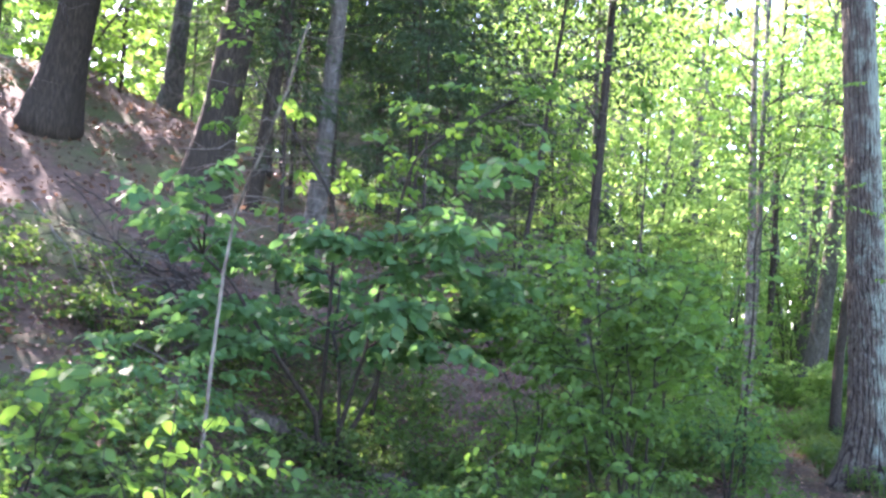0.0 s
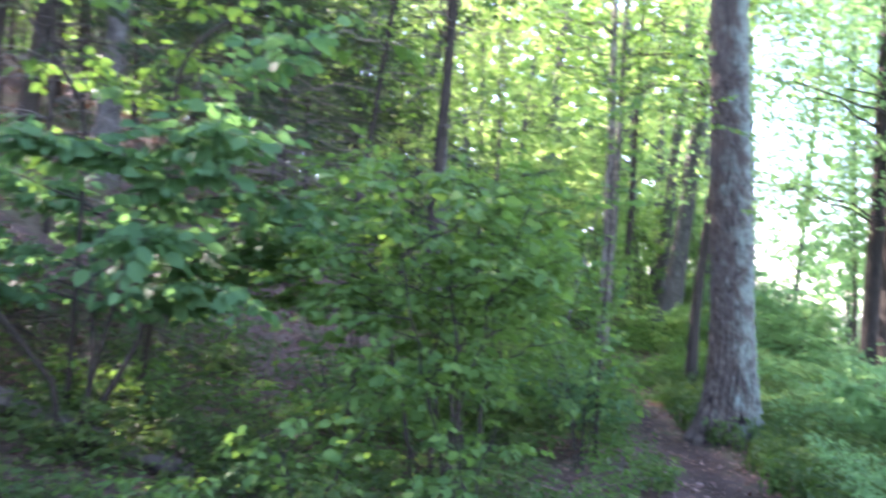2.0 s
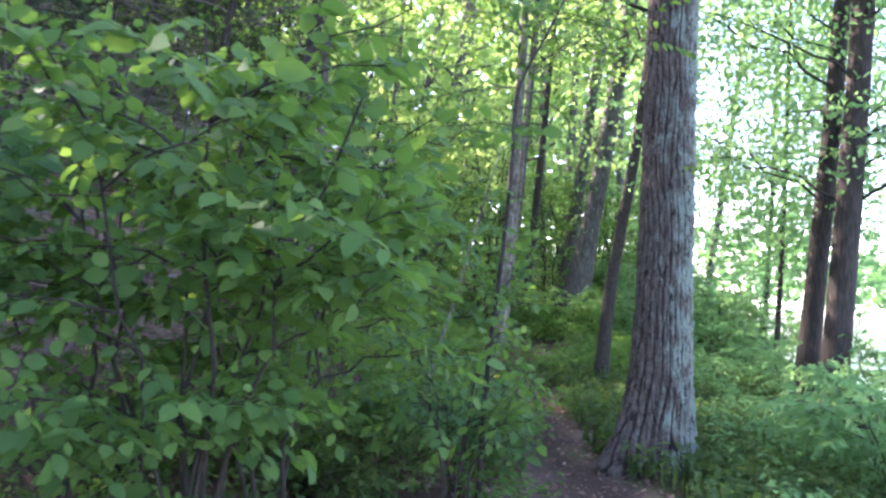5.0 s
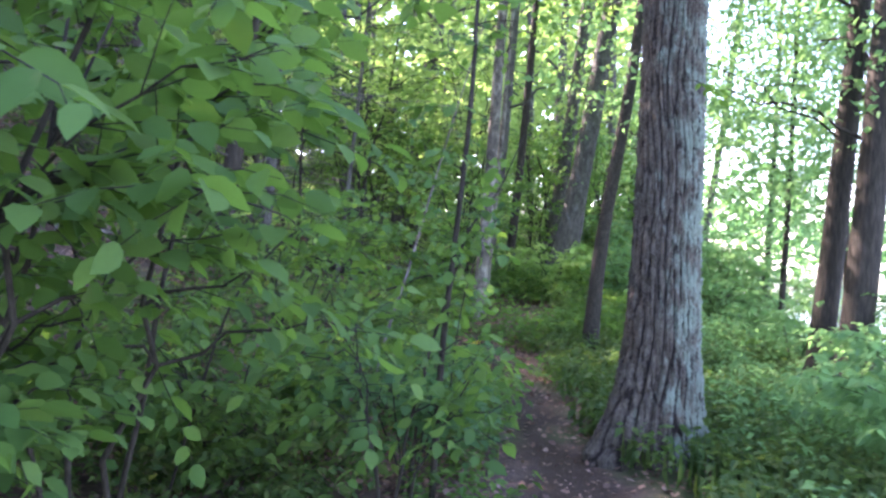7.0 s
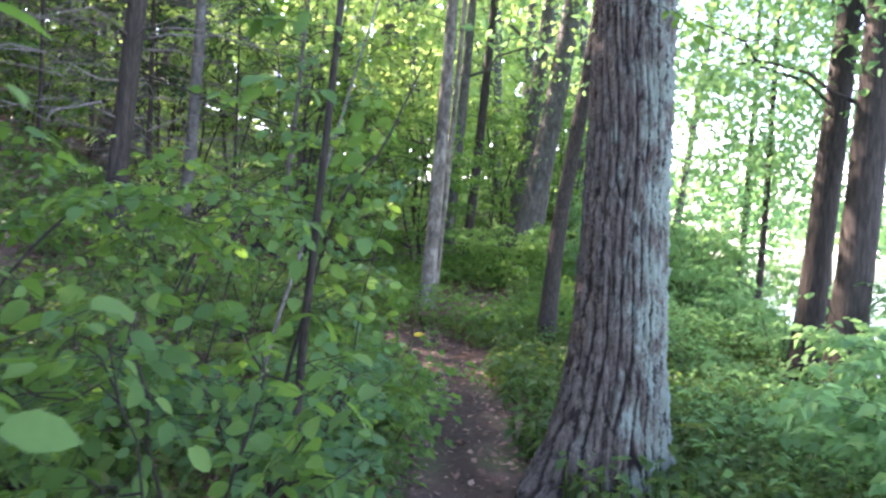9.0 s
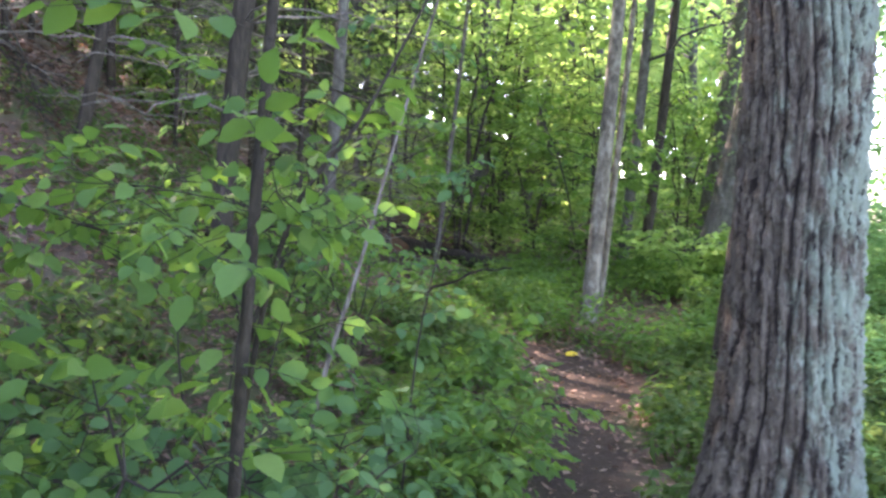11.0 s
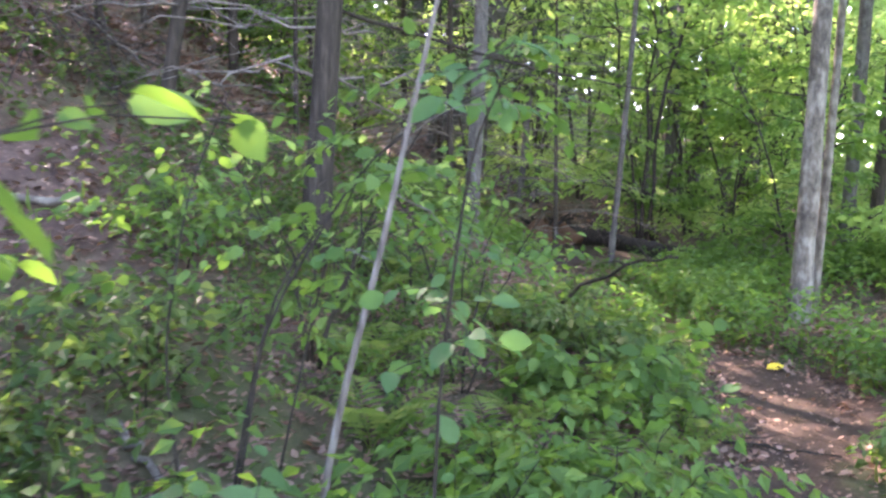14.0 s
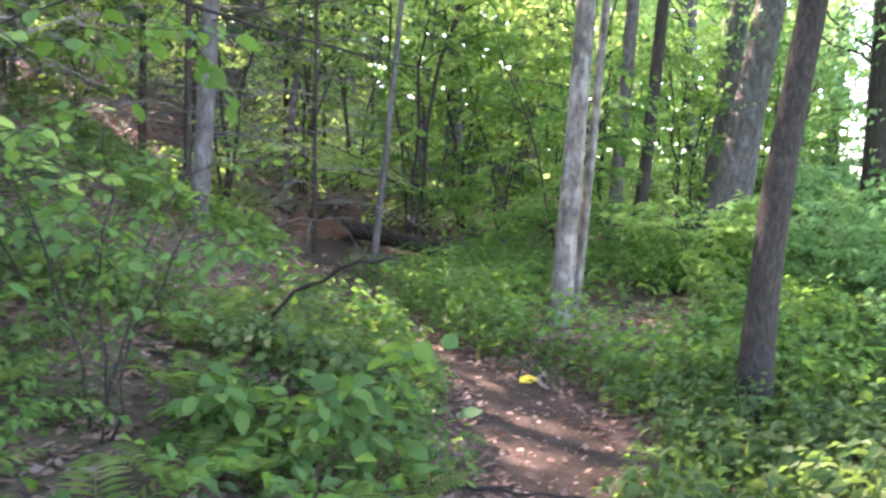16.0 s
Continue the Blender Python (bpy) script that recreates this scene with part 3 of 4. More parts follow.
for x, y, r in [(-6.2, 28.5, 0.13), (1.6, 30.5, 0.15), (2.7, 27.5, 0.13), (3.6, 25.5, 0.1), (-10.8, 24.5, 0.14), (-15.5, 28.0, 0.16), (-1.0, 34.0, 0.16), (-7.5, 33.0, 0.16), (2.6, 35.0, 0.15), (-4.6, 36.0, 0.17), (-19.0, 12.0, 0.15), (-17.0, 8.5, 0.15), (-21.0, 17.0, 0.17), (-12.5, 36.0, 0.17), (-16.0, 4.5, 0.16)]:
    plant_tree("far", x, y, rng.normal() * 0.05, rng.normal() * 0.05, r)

# ---- understorey ----


def corridor(y):
    """Half the width that the trail keeps free of twigs and leaves."""
    return np.interp(y, [6.0, 6.3, 7.1, 7.4, 9.2, 9.5], [0.85, 0.65, 0.6, 0.6, 0.6, 0.42])


def clear_of_trail(x, y):
    return np.abs(x - trail_x(y)) > corridor(y)


def kept_off(p, corner):
    """Bends points of a stem out of the walked corridor."""
    p = np.array(p, float)
    x, y = p[:, 0] + corner[0], p[:, 1] + corner[1]
    near = ~clear_of_trail(x, y) & (p[:, 2] + corner[2] < 3.0)
    p[:, 0] = np.where(near, trail_x(y) - corridor(y) * np.where(corner[0] < trail_x(corner[1]), 1, -1) - corner[0], p[:, 0])
    return p


def spare_trail(leaf, corner, per, keep_above=2.9):
    """Leaves out the blades that would hang into the walked corridor."""
    v, faces = leaf
    n = len(v) // per
    mid = v.reshape(n, per, 3).mean(1) + corner
    good = clear_of_trail(mid[:, 0], mid[:, 1]) | (mid[:, 2] > keep_above)
    new_id = np.cumsum(good) - 1
    out = []
    for f in faces:
        own = f[:, 0] // per
        g = good[own]
        out.append(f[g] - (own[g] * per)[:, None] + (new_id[own[g]] * per)[:, None])
    return v.reshape(n, per, 3)[good].reshape(-1, 3), out


def shrub(name, x, y, height, spread, size, leaf, label, category="shrub", group="", stems=4, branches=4, per=3, leaves=6, twig=0.28,
          fine=True, low=0.3, lean=(0.0, 0.0), thick=0.012, bark=None, wide=1.0, flat=0.8, guard=True):
    z = on_land(x, y)
    top = thing(name, (x, y, z), label, category, group)
    starts, ways = [], []
    turn = rng.uniform(0, 6.28)
    for k in range(stems):
        a = turn + 2 * np.pi * k / stems + rng.uniform(-0.5, 0.5)
        out = np.array([math.cos(a), math.sin(a)]) * spread * rng.uniform(0.35, 0.9)
        h = height * rng.uniform(0.75, 1.05)
        s = np.linspace(0, 1, 9)
        p = np.stack([0.03 * math.cos(a) + out[0] * s**1.4 + lean[0] * h * s, 0.03 * math.sin(a) + out[1] * s**1.4 + lean[1] * h * s, h * s**0.9 - 0.05], -1)
        p[1:] += rng.normal(size=(8, 3)) * 0.012 * height
        p = kept_off(p, (x, y, z)) if guard else p
        pieces = [tube(p, thick * np.linspace(1.0, 0.3, 9) * rng.uniform(0.8, 1.2), 6, 0.06)]
        for _ in range(branches):
            i = int(rng.integers(int(low * 8), 8))
            b = a + rng.uniform(-1.9, 1.9)
            reach = spread * rng.uniform(0.35, 0.75)
            q = curve_points(p[i], p[i] + np.array([math.cos(b) * reach, math.sin(b) * reach, reach * rng.uniform(0.0, 0.55)]), 6, 0.08 * reach, 0.02)
            q = kept_off(q, (x, y, z)) if guard else q
            pieces.append(tube(q, thick * np.linspace(0.5, 0.18, 6), 4, ends=False))
            for j in range(1, 6):
                for _ in range(per - 1 if j < 5 else per):
                    starts.append(q[j])
                    ways.append(unit(q[5] - q[0]) * 0.8 + rng.normal(size=3) * [0.9, 0.9, 0.25])
        for j in range(max(1, int(low * 8)), 9):
            starts.append(p[j])
            ways.append(rng.normal(size=3) * [1, 1, 0.3])
        part("stem", mesh_from("stem", *grafted(pieces), bark or STEM), top)
    leaf_geo, twig_geo = sprays(starts, ways, twig * rng.uniform(0.6, 1.2, len(starts)), leaves, size, flat, fine, wide, thick=0.0022 if fine else 0.0)
    if twig_geo:
        twig_geo = (kept_off(twig_geo[0], (x, y, z)) if guard else twig_geo[0], twig_geo[1])
    if guard:
        leaf_geo = spare_trail(leaf_geo, np.array([x, y, z]), 11 if fine else 4)
    part("foliage", mesh_from("foliage", *leaf_geo, leaf, smooth=fine), top)
    if twig_geo:
        part("twig", mesh_from("twig", *twig_geo, bark or STEM), top, kind="stuff")
    return top


def bough(name, points, radius, leaf, size, label, per=4, leaves=6, twig=0.25, side=0.5, fine=True, bark=None, bare=0.33):
    """A single arching stem with leafy side twigs, through given places."""
    p = np.asarray(points, float)
    s = np.linspace(0, 1, len(p))
    t = np.linspace(0, 1, 4 * len(p))
    fine_p = np.stack([np.interp(t, s, p[:, k]) for k in range(3)], -1)
    for _ in range(2):
        fine_p[1:-1] = (fine_p[:-2] + fine_p[2:] + 2 * fine_p[1:-1]) / 4
    base = fine_p[0].copy()
    top = thing(name, base, label, "sapling", "saplings")
    q = fine_p - base
    part("stem", mesh_from("stem", *tube(q, np.linspace(radius, radius * 0.3, len(q)), 7, 0.05), bark or STEM), top)
    if leaf:
        pick = rng.integers(int(bare * len(q)), len(q), per * len(p))
        ends = q[pick] + rng.normal(size=(len(pick), 3)) * [side, side, side * 0.4]
        pieces, starts, ways = [], [], []
        for i, e in zip(pick, ends):
            c = kept_off(curve_points(q[i], e, 5, 0.03, 0.01), base)
            pieces.append(tube(c, np.linspace(radius * 0.2, radius * 0.08, 5), 4, ends=False))
            for j in (2, 3, 4, 4):
                starts.append(c[j])
                ways.append(e - q[i] + rng.normal(size=3) * [0.3, 0.3, 0.08])
        part("side_branch", mesh_from("side_branch", *joined(pieces), bark or STEM), top, kind="stuff")
        geo, tw = sprays(starts, ways, twig, leaves, size, 0.8, fine, thick=0.002)
        geo = spare_trail(geo, base, 11 if fine else 4)
        tw = (kept_off(tw[0], base), tw[1])
        part("foliage", mesh_from("foliage", *geo, leaf, smooth=fine), top)
        part("twig", mesh_from("twig", *tw, bark or STEM), top, kind="stuff")
    return top


def ground_point(x, y, lift=0.0):
    return (x, y, on_land(x, y, lift))


# layered young maple on the slope with a blue-green crown
shrub("maple_sapling", -4.0, 5.25, 2.35, 1.9, 0.13, LEAF_COOL, "young maple with layered blue-green leaves above a log", "sapling", "saplings", 4, 9, 5, 6, 0.36, True, 0.55, (0.06, 0.0), 0.026)
# arching dark saplings behind it
bough("sapling", [ground_point(-4.1, 6.1), (-3.75, 5.9, 2.2), (-3.6, 5.7, 3.0), (-3.35, 5.55, 3.57), (-2.5, 6.1, 4.2), (-1.3, 6.9, 4.75)], 0.028, LEAF, 0.1, "dark arching sapling with a forked stem", 4, 6, 0.26, 0.45)
bough("sapling", [ground_point(-4.4, 5.6), (-4.25, 5.5, 2.2), (-4.15, 5.4, 3.0), (-4.5, 5.1, 3.7), (-4.9, 4.8, 4.4)], 0.026, LEAF, 0.1, "dark bent sapling on the slope", 3, 6, 0.26, 0.45)
# leafy saplings left of the trail
shrub("shrub", -2.3, 6.35, 2.9, 0.8, 0.08, LEAF, "tall light-green shrub with toothed leaves", "shrub", "shrubs", 3, 6, 3, 6, 0.26, True, 0.55, (0, 0), 0.014)
shrub("shrub", -1.44, 5.7, 2.5, 0.95, 0.08, LEAF, "dense green hazel shrub with crooked dark stems", "shrub", "shrubs", 5, 6, 3, 6, 0.28, True, 0.48, (0, 0), 0.012)
shrub("shrub", -1.18, 5.35, 2.9, 1.0, 0.085, LEAF, "tall broad-leaved shrub overhanging the trail", "shrub", "shrubs", 5, 7, 3, 6, 0.3, True, 0.45, (0.03, 0), 0.012)
shrub("shrub", -1.2, 6.2, 2.3, 0.8, 0.085, LEAF, "broad-leaved green shrub beside the trail", "shrub", "shrubs", 4, 6, 2, 6, 0.3, True, 0.5, (0, 0), 0.013)
shrub("shrub", -0.95, 4.9, 0.9, 0.5, 0.085, LEAF, "low leafy shrub with dark thin stems", "shrub", "shrubs", 3, 2, 2, 6, 0.28, True, 0.3, (0, 0), 0.011)
shrub("shrub", -1.9, 4.7, 0.8, 0.6, 0.085, LEAF, "leafy shrub on the trail's uphill side", "shrub", "shrubs", 3, 3, 1, 6, 0.3, True, 0.3, (0, 0), 0.011)
shrub("shrub", -2.5, 7.4, 1.0, 0.7, 0.085, LEAF, "leafy green shrub on the slope", "shrub", "shrubs", 3, 4, 2, 6, 0.3, True, 0.3, (0, 0), 0.013)
shrub("shrub", -1.7, 8.3, 0.8, 0.7, 0.085, LEAF, "leafy green shrub behind the trail bend", "shrub", "shrubs", 3, 6, 3, 6, 0.3, True, 0.4, (0, 0), 0.013)
shrub("shrub", -1.75, 0.35, 0.85, 0.55, 0.13, LEAF_COOL, "low plant with broad pale green leaves", "shrub", "low shrubs", 3, 3, 1, 5, 0.25, True, 0.4, (0, 0), 0.007)
shrub("shrub", -2.2, 0.0, 0.9, 0.55, 0.11, LEAF, "low plant with drooping green leaves", "shrub", "low shrubs", 3, 2, 1, 4, 0.25, True, 0.4, (0, 0), 0.007)
shrub("shrub", -2.9, 1.6, 1.25, 0.7, 0.11, LEAF, "low broad-leaved plant on the slope", "shrub", "low shrubs", 3, 3, 1, 4, 0.25, True, 0.4, (0, 0), 0.008)
shrub("shrub", -3.5, 2.5, 0.75, 0.8, 0.11, LEAF, "low broad-leaved plant on the slope", "shrub", "low shrubs", 4, 3, 1, 4, 0.28, True, 0.3, (0, 0), 0.008)
shrub("shrub", -4.1, 1.7, 1.1, 0.8, 0.12, LEAF, "low broad-leaved plant on the slope", "shrub", "low shrubs", 4, 3, 1, 4, 0.28, True, 0.3, (0, 0), 0.008)
shrub("shrub", -4.6, 3.3, 1.0, 0.8, 0.11, LEAF_COOL, "low leafy plant above the fallen log", "shrub", "low shrubs", 5, 4, 2, 5, 0.28, False, 0.3, (0, 0), 0.008)
# leafy boughs over the slope beside the trail
bough("sapling", [ground_point(-1.72, 10.15), (-1.62, 10.25, 1.0), (-1.3, 10.5, 1.65), (-0.8, 10.85, 1.95)], 0.008, LEAF, 0.07, "airy sapling with light green leaves over the herbs", 2, 5, 0.24, 0.3)
bough("sapling", [ground_point(-1.82, 10.3), (-1.78, 10.45, 1.1), (-1.5, 10.9, 1.75), (-1.0, 11.3, 2.05)], 0.008, LEAF, 0.07, "airy sapling with light green leaves over the herbs", 2, 5, 0.24, 0.3)
bough("sapling", [ground_point(-1.9, 10.12), (-1.98, 10.1, 0.9), (-1.95, 10.2, 1.5), (-1.8, 10.35, 2.0)], 0.007, LEAF, 0.06, "thin dark stem of a bare-footed sapling", 1, 4, 0.2, 0.25)
bough("sapling", [ground_point(-1.66, 10.3), (-1.5, 10.35, 0.9), (-1.42, 10.4, 1.3), (-1.28, 10.5, 1.7)], 0.006, LEAF, 0.06, "thin dark stem of a bare-footed sapling", 1, 4, 0.2, 0.25)
bough("sapling", [ground_point(-1.7, 7.7), (-1.45, 7.9, 1.15), (-1.15, 8.05, 1.55), (-0.75, 8.2, 1.45)], 0.009, LEAF, 0.07, "pale leafy spray beside the trail", 6, 6, 0.22, 0.28)
# stems beside the great oak's stretch
bough("sapling", [ground_point(-0.40, 8.25), (-0.37, 8.22, 0.9), (-0.30, 8.17, 1.6), (-0.24, 8.15, 2.3), (-0.25, 8.3, 2.95), (0.05, 8.6, 3.6), (0.3, 8.9, 4.6)], 0.02, LEAF, 0.066, "slim brown forked sapling with broad leaves overhead", 5, 6, 0.3, 0.5, bare=0.52)
bough("sapling", [ground_point(-0.55, 8.36), (-0.5, 8.4, 0.75), (-0.32, 8.25, 1.3), (-0.26, 8.29, 1.56), (-0.1, 8.33, 1.76), (0.02, 8.45, 2.1)], 0.011, LEAF, 0.075, "thin dark slanting sapling", 3, 5, 0.22, 0.35)
shrub("shrub", -0.5, 7.5, 1.15, 0.5, 0.085, LEAF, "broad-leaved shrub arching towards the trail", "shrub", "low shrubs", 4, 3, 2, 5, 0.28, True, 0.5, (0, 0), 0.009)
shrub("shrub", -0.6, 8.6, 0.85, 0.55, 0.075, LEAF_COOL, "low shrub with large soft leaves", "shrub", "low shrubs", 5, 4, 2, 5, 0.26, True, 0.4, (0, 0), 0.008)
shrub("shrub", -0.7, 9.35, 0.75, 0.5, 0.075, LEAF_COOL, "low shrub with large soft leaves", "shrub", "low shrubs", 4, 4, 2, 5, 0.26, True, 0.4, (0, 0), 0.008)
# shade on this sapling and the next is put into the cool leaf tones
bough("sapling", [ground_point(-1.18, 9.98), (-1.05, 9.98, 0.75), (-0.88, 10.0, 1.3), (-0.77, 10.02, 1.75), (-0.6, 10.05, 2.4), (-0.35, 10.1, 3.3)], 0.014, LEAF_COOL, 0.055, "pale thin leaning sapling", 1, 4, 0.2, 0.25, bark=DEAD)
bough("sapling", [ground_point(-0.55, 9.75), (-0.45, 9.65, 1.0), (-0.3, 9.55, 1.55), (-0.12, 9.42, 1.72)], 0.006, LEAF_COOL, 0.065, "thin twig with one spray of large leaves", 1, 4, 0.14, 0.04)
shrub("shrub", -2.4, 11.4, 1.45, 0.75, 0.07, LEAF_SUN_TINT, "airy shrub with yellow-green leaves and bare thin stems", "shrub", "shrubs", 6, 3, 1, 4, 0.25, True, 0.55, (0.1, 0.05), 0.009)
shrub("shrub", -1.95, 12.15, 1.4, 0.65, 0.06, LEAF, "airy shrub with small green leaves", "shrub", "shrubs", 4, 3, 2, 4, 0.25, True, 0.6, (0, 0), 0.008)
shrub("shrub", -2.6, 12.6, 0.8, 0.6, 0.07, LEAF, "thin green shrub on the slope", "shrub", "shrubs", 4, 3, 1, 4, 0.25, True, 0.4, (0, 0), 0.008)
shrub("shrub", -1.25, 12.65, 0.5, 0.5, 0.105, LEAF, "low bramble-like plant with round leaves", "shrub", "low shrubs", 5, 3, 2, 4, 0.2, True, 0.4, (0, 0), 0.006)
shrub("shrub", -1.7, 13.5, 0.5, 0.55, 0.07, HERB, "low leafy plant at the trail edge", "shrub", "low shrubs", 4, 2, 2, 4, 0.2, True, 0.4, (0, 0), 0.006)
shrub("shrub", 0.02, 18.7, 1.1, 0.75, 0.11, LEAF_SUN_TINT, "bright yellow-green shrub in sunlit leaf tones", "shrub", "shrubs", 4, 5, 3, 6, 0.3, False, 0.3, (0, 0), 0.012)


def scatter(protos, count, pick, low=0.7, high=1.3):
    """Copies of plants at seeded places; each stays rooted."""
    done = 0
    while done < count:
        x, y = pick()
        if abs(x - trail_x(y)) < (0.9 if y < 16 else 0.6) or float(land(x, y)) < WATER_Z + 0.1 or (y < 9.8 and abs(x - trail_x(y)) < 1.5):
            continue
        m = pose(x, y, on_land(x, y, -0.02), 0, 0, rng.uniform(0, 360)) @ Matrix.Scale(rng.uniform(low, high), 4)
        copy_thing(protos[int(rng.integers(len(protos)))], m)
        done += 1


# taller leafy saplings farther off
far_plants = []
for x, y, h, sp, mat in [(-6.0, 19.0, 4.2, 1.5, LEAF_SUN_TINT), (-2.2, 24.0, 5.0, 1.6, LEAF_SUN_TINT), (1.2, 25.0, 4.6, 1.6, LEAF), (-7.5, 24.0, 6.5, 1.9, LEAF_SUN_TINT), (-1.6, 19.6, 3.0, 1.2, LEAF), (-11.0, 17.0, 6.0, 1.8, LEAF)]:
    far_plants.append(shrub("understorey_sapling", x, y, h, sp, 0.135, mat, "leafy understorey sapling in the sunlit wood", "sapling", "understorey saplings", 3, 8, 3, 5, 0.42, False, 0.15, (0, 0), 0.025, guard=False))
scatter(far_plants, 26, lambda: (rng.uniform(-11, 3), rng.uniform(21, 34)))
scatter(far_plants, 22, lambda: (rng.uniform(-26, 4), rng.uniform(30, 52)), 1.0, 1.9)
scatter(far_plants, 10, lambda: (rng.uniform(-26, -11.5), rng.uniform(7, 30)), 0.9, 1.6)
scatter(tall, 9, lambda: (rng.uniform(-19, -9.5), rng.uniform(14, 26)), 0.7, 1.1)
scatter(far_plants[4:5], 7, lambda: (rng.uniform(-9, -4), rng.uniform(15, 22)), 0.6, 1.0)
# bushes along the lake bank
shore_plants = []
for x, y, h, sp, mat in [(2.9, 10.5, 1.3, 0.8, LEAF_SKY_TINT), (3.4, 15.5, 1.7, 0.9, LEAF_SKY_TINT), (3.9, 12.0, 1.4, 0.8, LEAF_SKY_TINT)]:
    shore_plants.append(shrub("bank_shrub", x, y, h, sp, 0.09, mat, "bright green bush on the lake bank in skylit tones", "shrub", "bank bushes", 4, 6, 3, 6, 0.28, False, 0.1, (0, 0), 0.01, guard=False))
scatter(shore_plants, 30, lambda: (rng.uniform(2.3, 5.0), rng.uniform(8.5, 32)), 0.6, 1.3)
scatter(shore_plants, 7, lambda: (rng.uniform(0.6, 2.6), rng.uniform(18, 28)), 0.6, 1.1)
scatter(far_plants[:3], 4, lambda: (rng.uniform(-4.0, 1.0), rng.uniform(24, 29)), 0.6, 0.9)

# low plants in the herb layer, each one a small leafy shrub
low_plants = []
for x, y, mat in [(-1.7, 2.2, HERB), (-3.1, 8.6, HERB), (-3.2, 11.2, LEAF), (1.1, 13.0, HERB)]:
    low_plants.append(shrub("low_plant", x, y, 0.5, 0.4, 0.075, mat, "low green woodland plant", "plant", "low plants", 4, 3, 2, 3, 0.18, False, 0.3, (0, 0), 0.005, guard=False))
scatter(low_plants, 56, lambda: (rng.uniform(-5.5, -0.6), rng.uniform(-1.0, 10.0)), 0.5, 1.1)
scatter(low_plants, 24, lambda: (rng.uniform(-5.5, -0.8), rng.uniform(10, 18)), 0.3, 0.7)
scatter(low_plants, 34, lambda: (rng.uniform(-8.0, -3.6), rng.uniform(1.5, 6.5)), 0.7, 1.3)
scatter(low_plants, 26, lambda: (rng.uniform(-4.6, -1.3), rng.uniform(2.4, 7.2)), 0.6, 1.15)
scatter(low_plants, 48, lambda: (rng.uniform(0.9, 2.6), rng.uniform(8, 19)), 0.4, 0.8)

for x, y, size in [(-0.42, 10.1, 1.1), (-0.5, 10.7, 1.2), (-0.62, 11.3, 1.15), (-0.95, 10.4, 1.2), (-1.1, 11.2, 1.1)]:
    copy_thing(low_plants[2], pose(x, y, on_land(x, y, -0.02), 0, 0, 140 * y) @ Matrix.Scale(size, 4))
scatter(low_plants, 10, lambda: (rng.uniform(-2.8, -1.0), rng.uniform(8.0, 10.6)), 0.8, 1.25)
scatter(low_plants, 24, lambda: (rng.uniform(-3.3, -0.9), rng.uniform(11, 15.5)), 0.4, 0.8)


# ---- ferns ----
def fern(x, y, size, label="light green fern with arching fronds"):
    top = thing("fern", (x, y, on_land(x, y)), label, "fern", "ferns")
    fronds = int(rng.integers(5, 8))
    for k in range(fronds):
        a = 2 * np.pi * k / fronds + rng.uniform(-0.3, 0.3)
        s = np.linspace(0, 1, 10)
        p = np.stack([math.cos(a) * size * s**1.2 * 0.85, math.sin(a) * size * s**1.2 * 0.85, size * (1.2 * s - 0.7 * s**2)], -1)
        along = unit(np.gradient(p, axis=0))
        side = unit(np.cross(along, [0, 0, 1.0]))
        base, way, up, length = [], [], [], []
        for t in np.linspace(0.12, 0.97, 15):
            q = np.array([np.interp(t, s, p[:, c]) for c in range(3)])
            i = min(9, int(t * 9))
            for sign in (-1, 1):
                base.append(q)
                way.append(side[i] * sign + along[i] * 0.35)
                up.append(np.cross(side[i], along[i]))
                length.append(size * 0.26 * math.sin(math.pi * (0.12 + 0.85 * t)))
        v, f = blades(np.array(base), np.array(way), np.array(up), np.array(length), False, 0.3, 0.15)
        frond = part("frond", mesh_from("frond", v, f, FERN, False), top)
        part("rib", mesh_from("rib", *tube(p, np.linspace(0.004, 0.0012, 10), 4), FERN), frond)
    return top


for x, y, size in [(-0.62, 11.4, 0.42), (-1.35, 11.45, 0.4), (-0.85, 11.9, 0.36), (-1.0, 10.9, 0.38), (-3.0, 3.2, 0.5), (-2.6, 2.7, 0.45), (-1.7, 11.0, 0.4), (-0.75, 12.6, 0.34), (-1.6, 14.3, 0.4), (0.9, 11.9, 0.4), (1.4, 12.6, 0.45), (0.7, 12.9, 0.4), (1.5, 9.6, 0.45), (-0.5, 10.7, 0.34), (-0.75, 10.35, 0.36), (-0.3, 11.0, 0.34), (-0.45, 10.35, 0.32), (-0.95, 10.6, 0.36), (-0.15, 11.5, 0.36), (-1.3, 12.3, 0.36), (-1.9, 12.7, 0.4), (-1.5, 13.0, 0.36), (-2.3, 13.2, 0.42), (-2.7, 12.2, 0.42), (-1.95, 13.7, 0.38), (-2.6, 14.2, 0.42), (-2.2, 11.6, 0.4), (-3.1, 13.0, 0.42), (-1.45, 12.0, 0.34)]:
    fern(min(x, float(trail_x(y)) - 0.42) if x < trail_x(y) else x, y, size * (1.35 if 10 < y < 12 and x < 0 else 1.1))


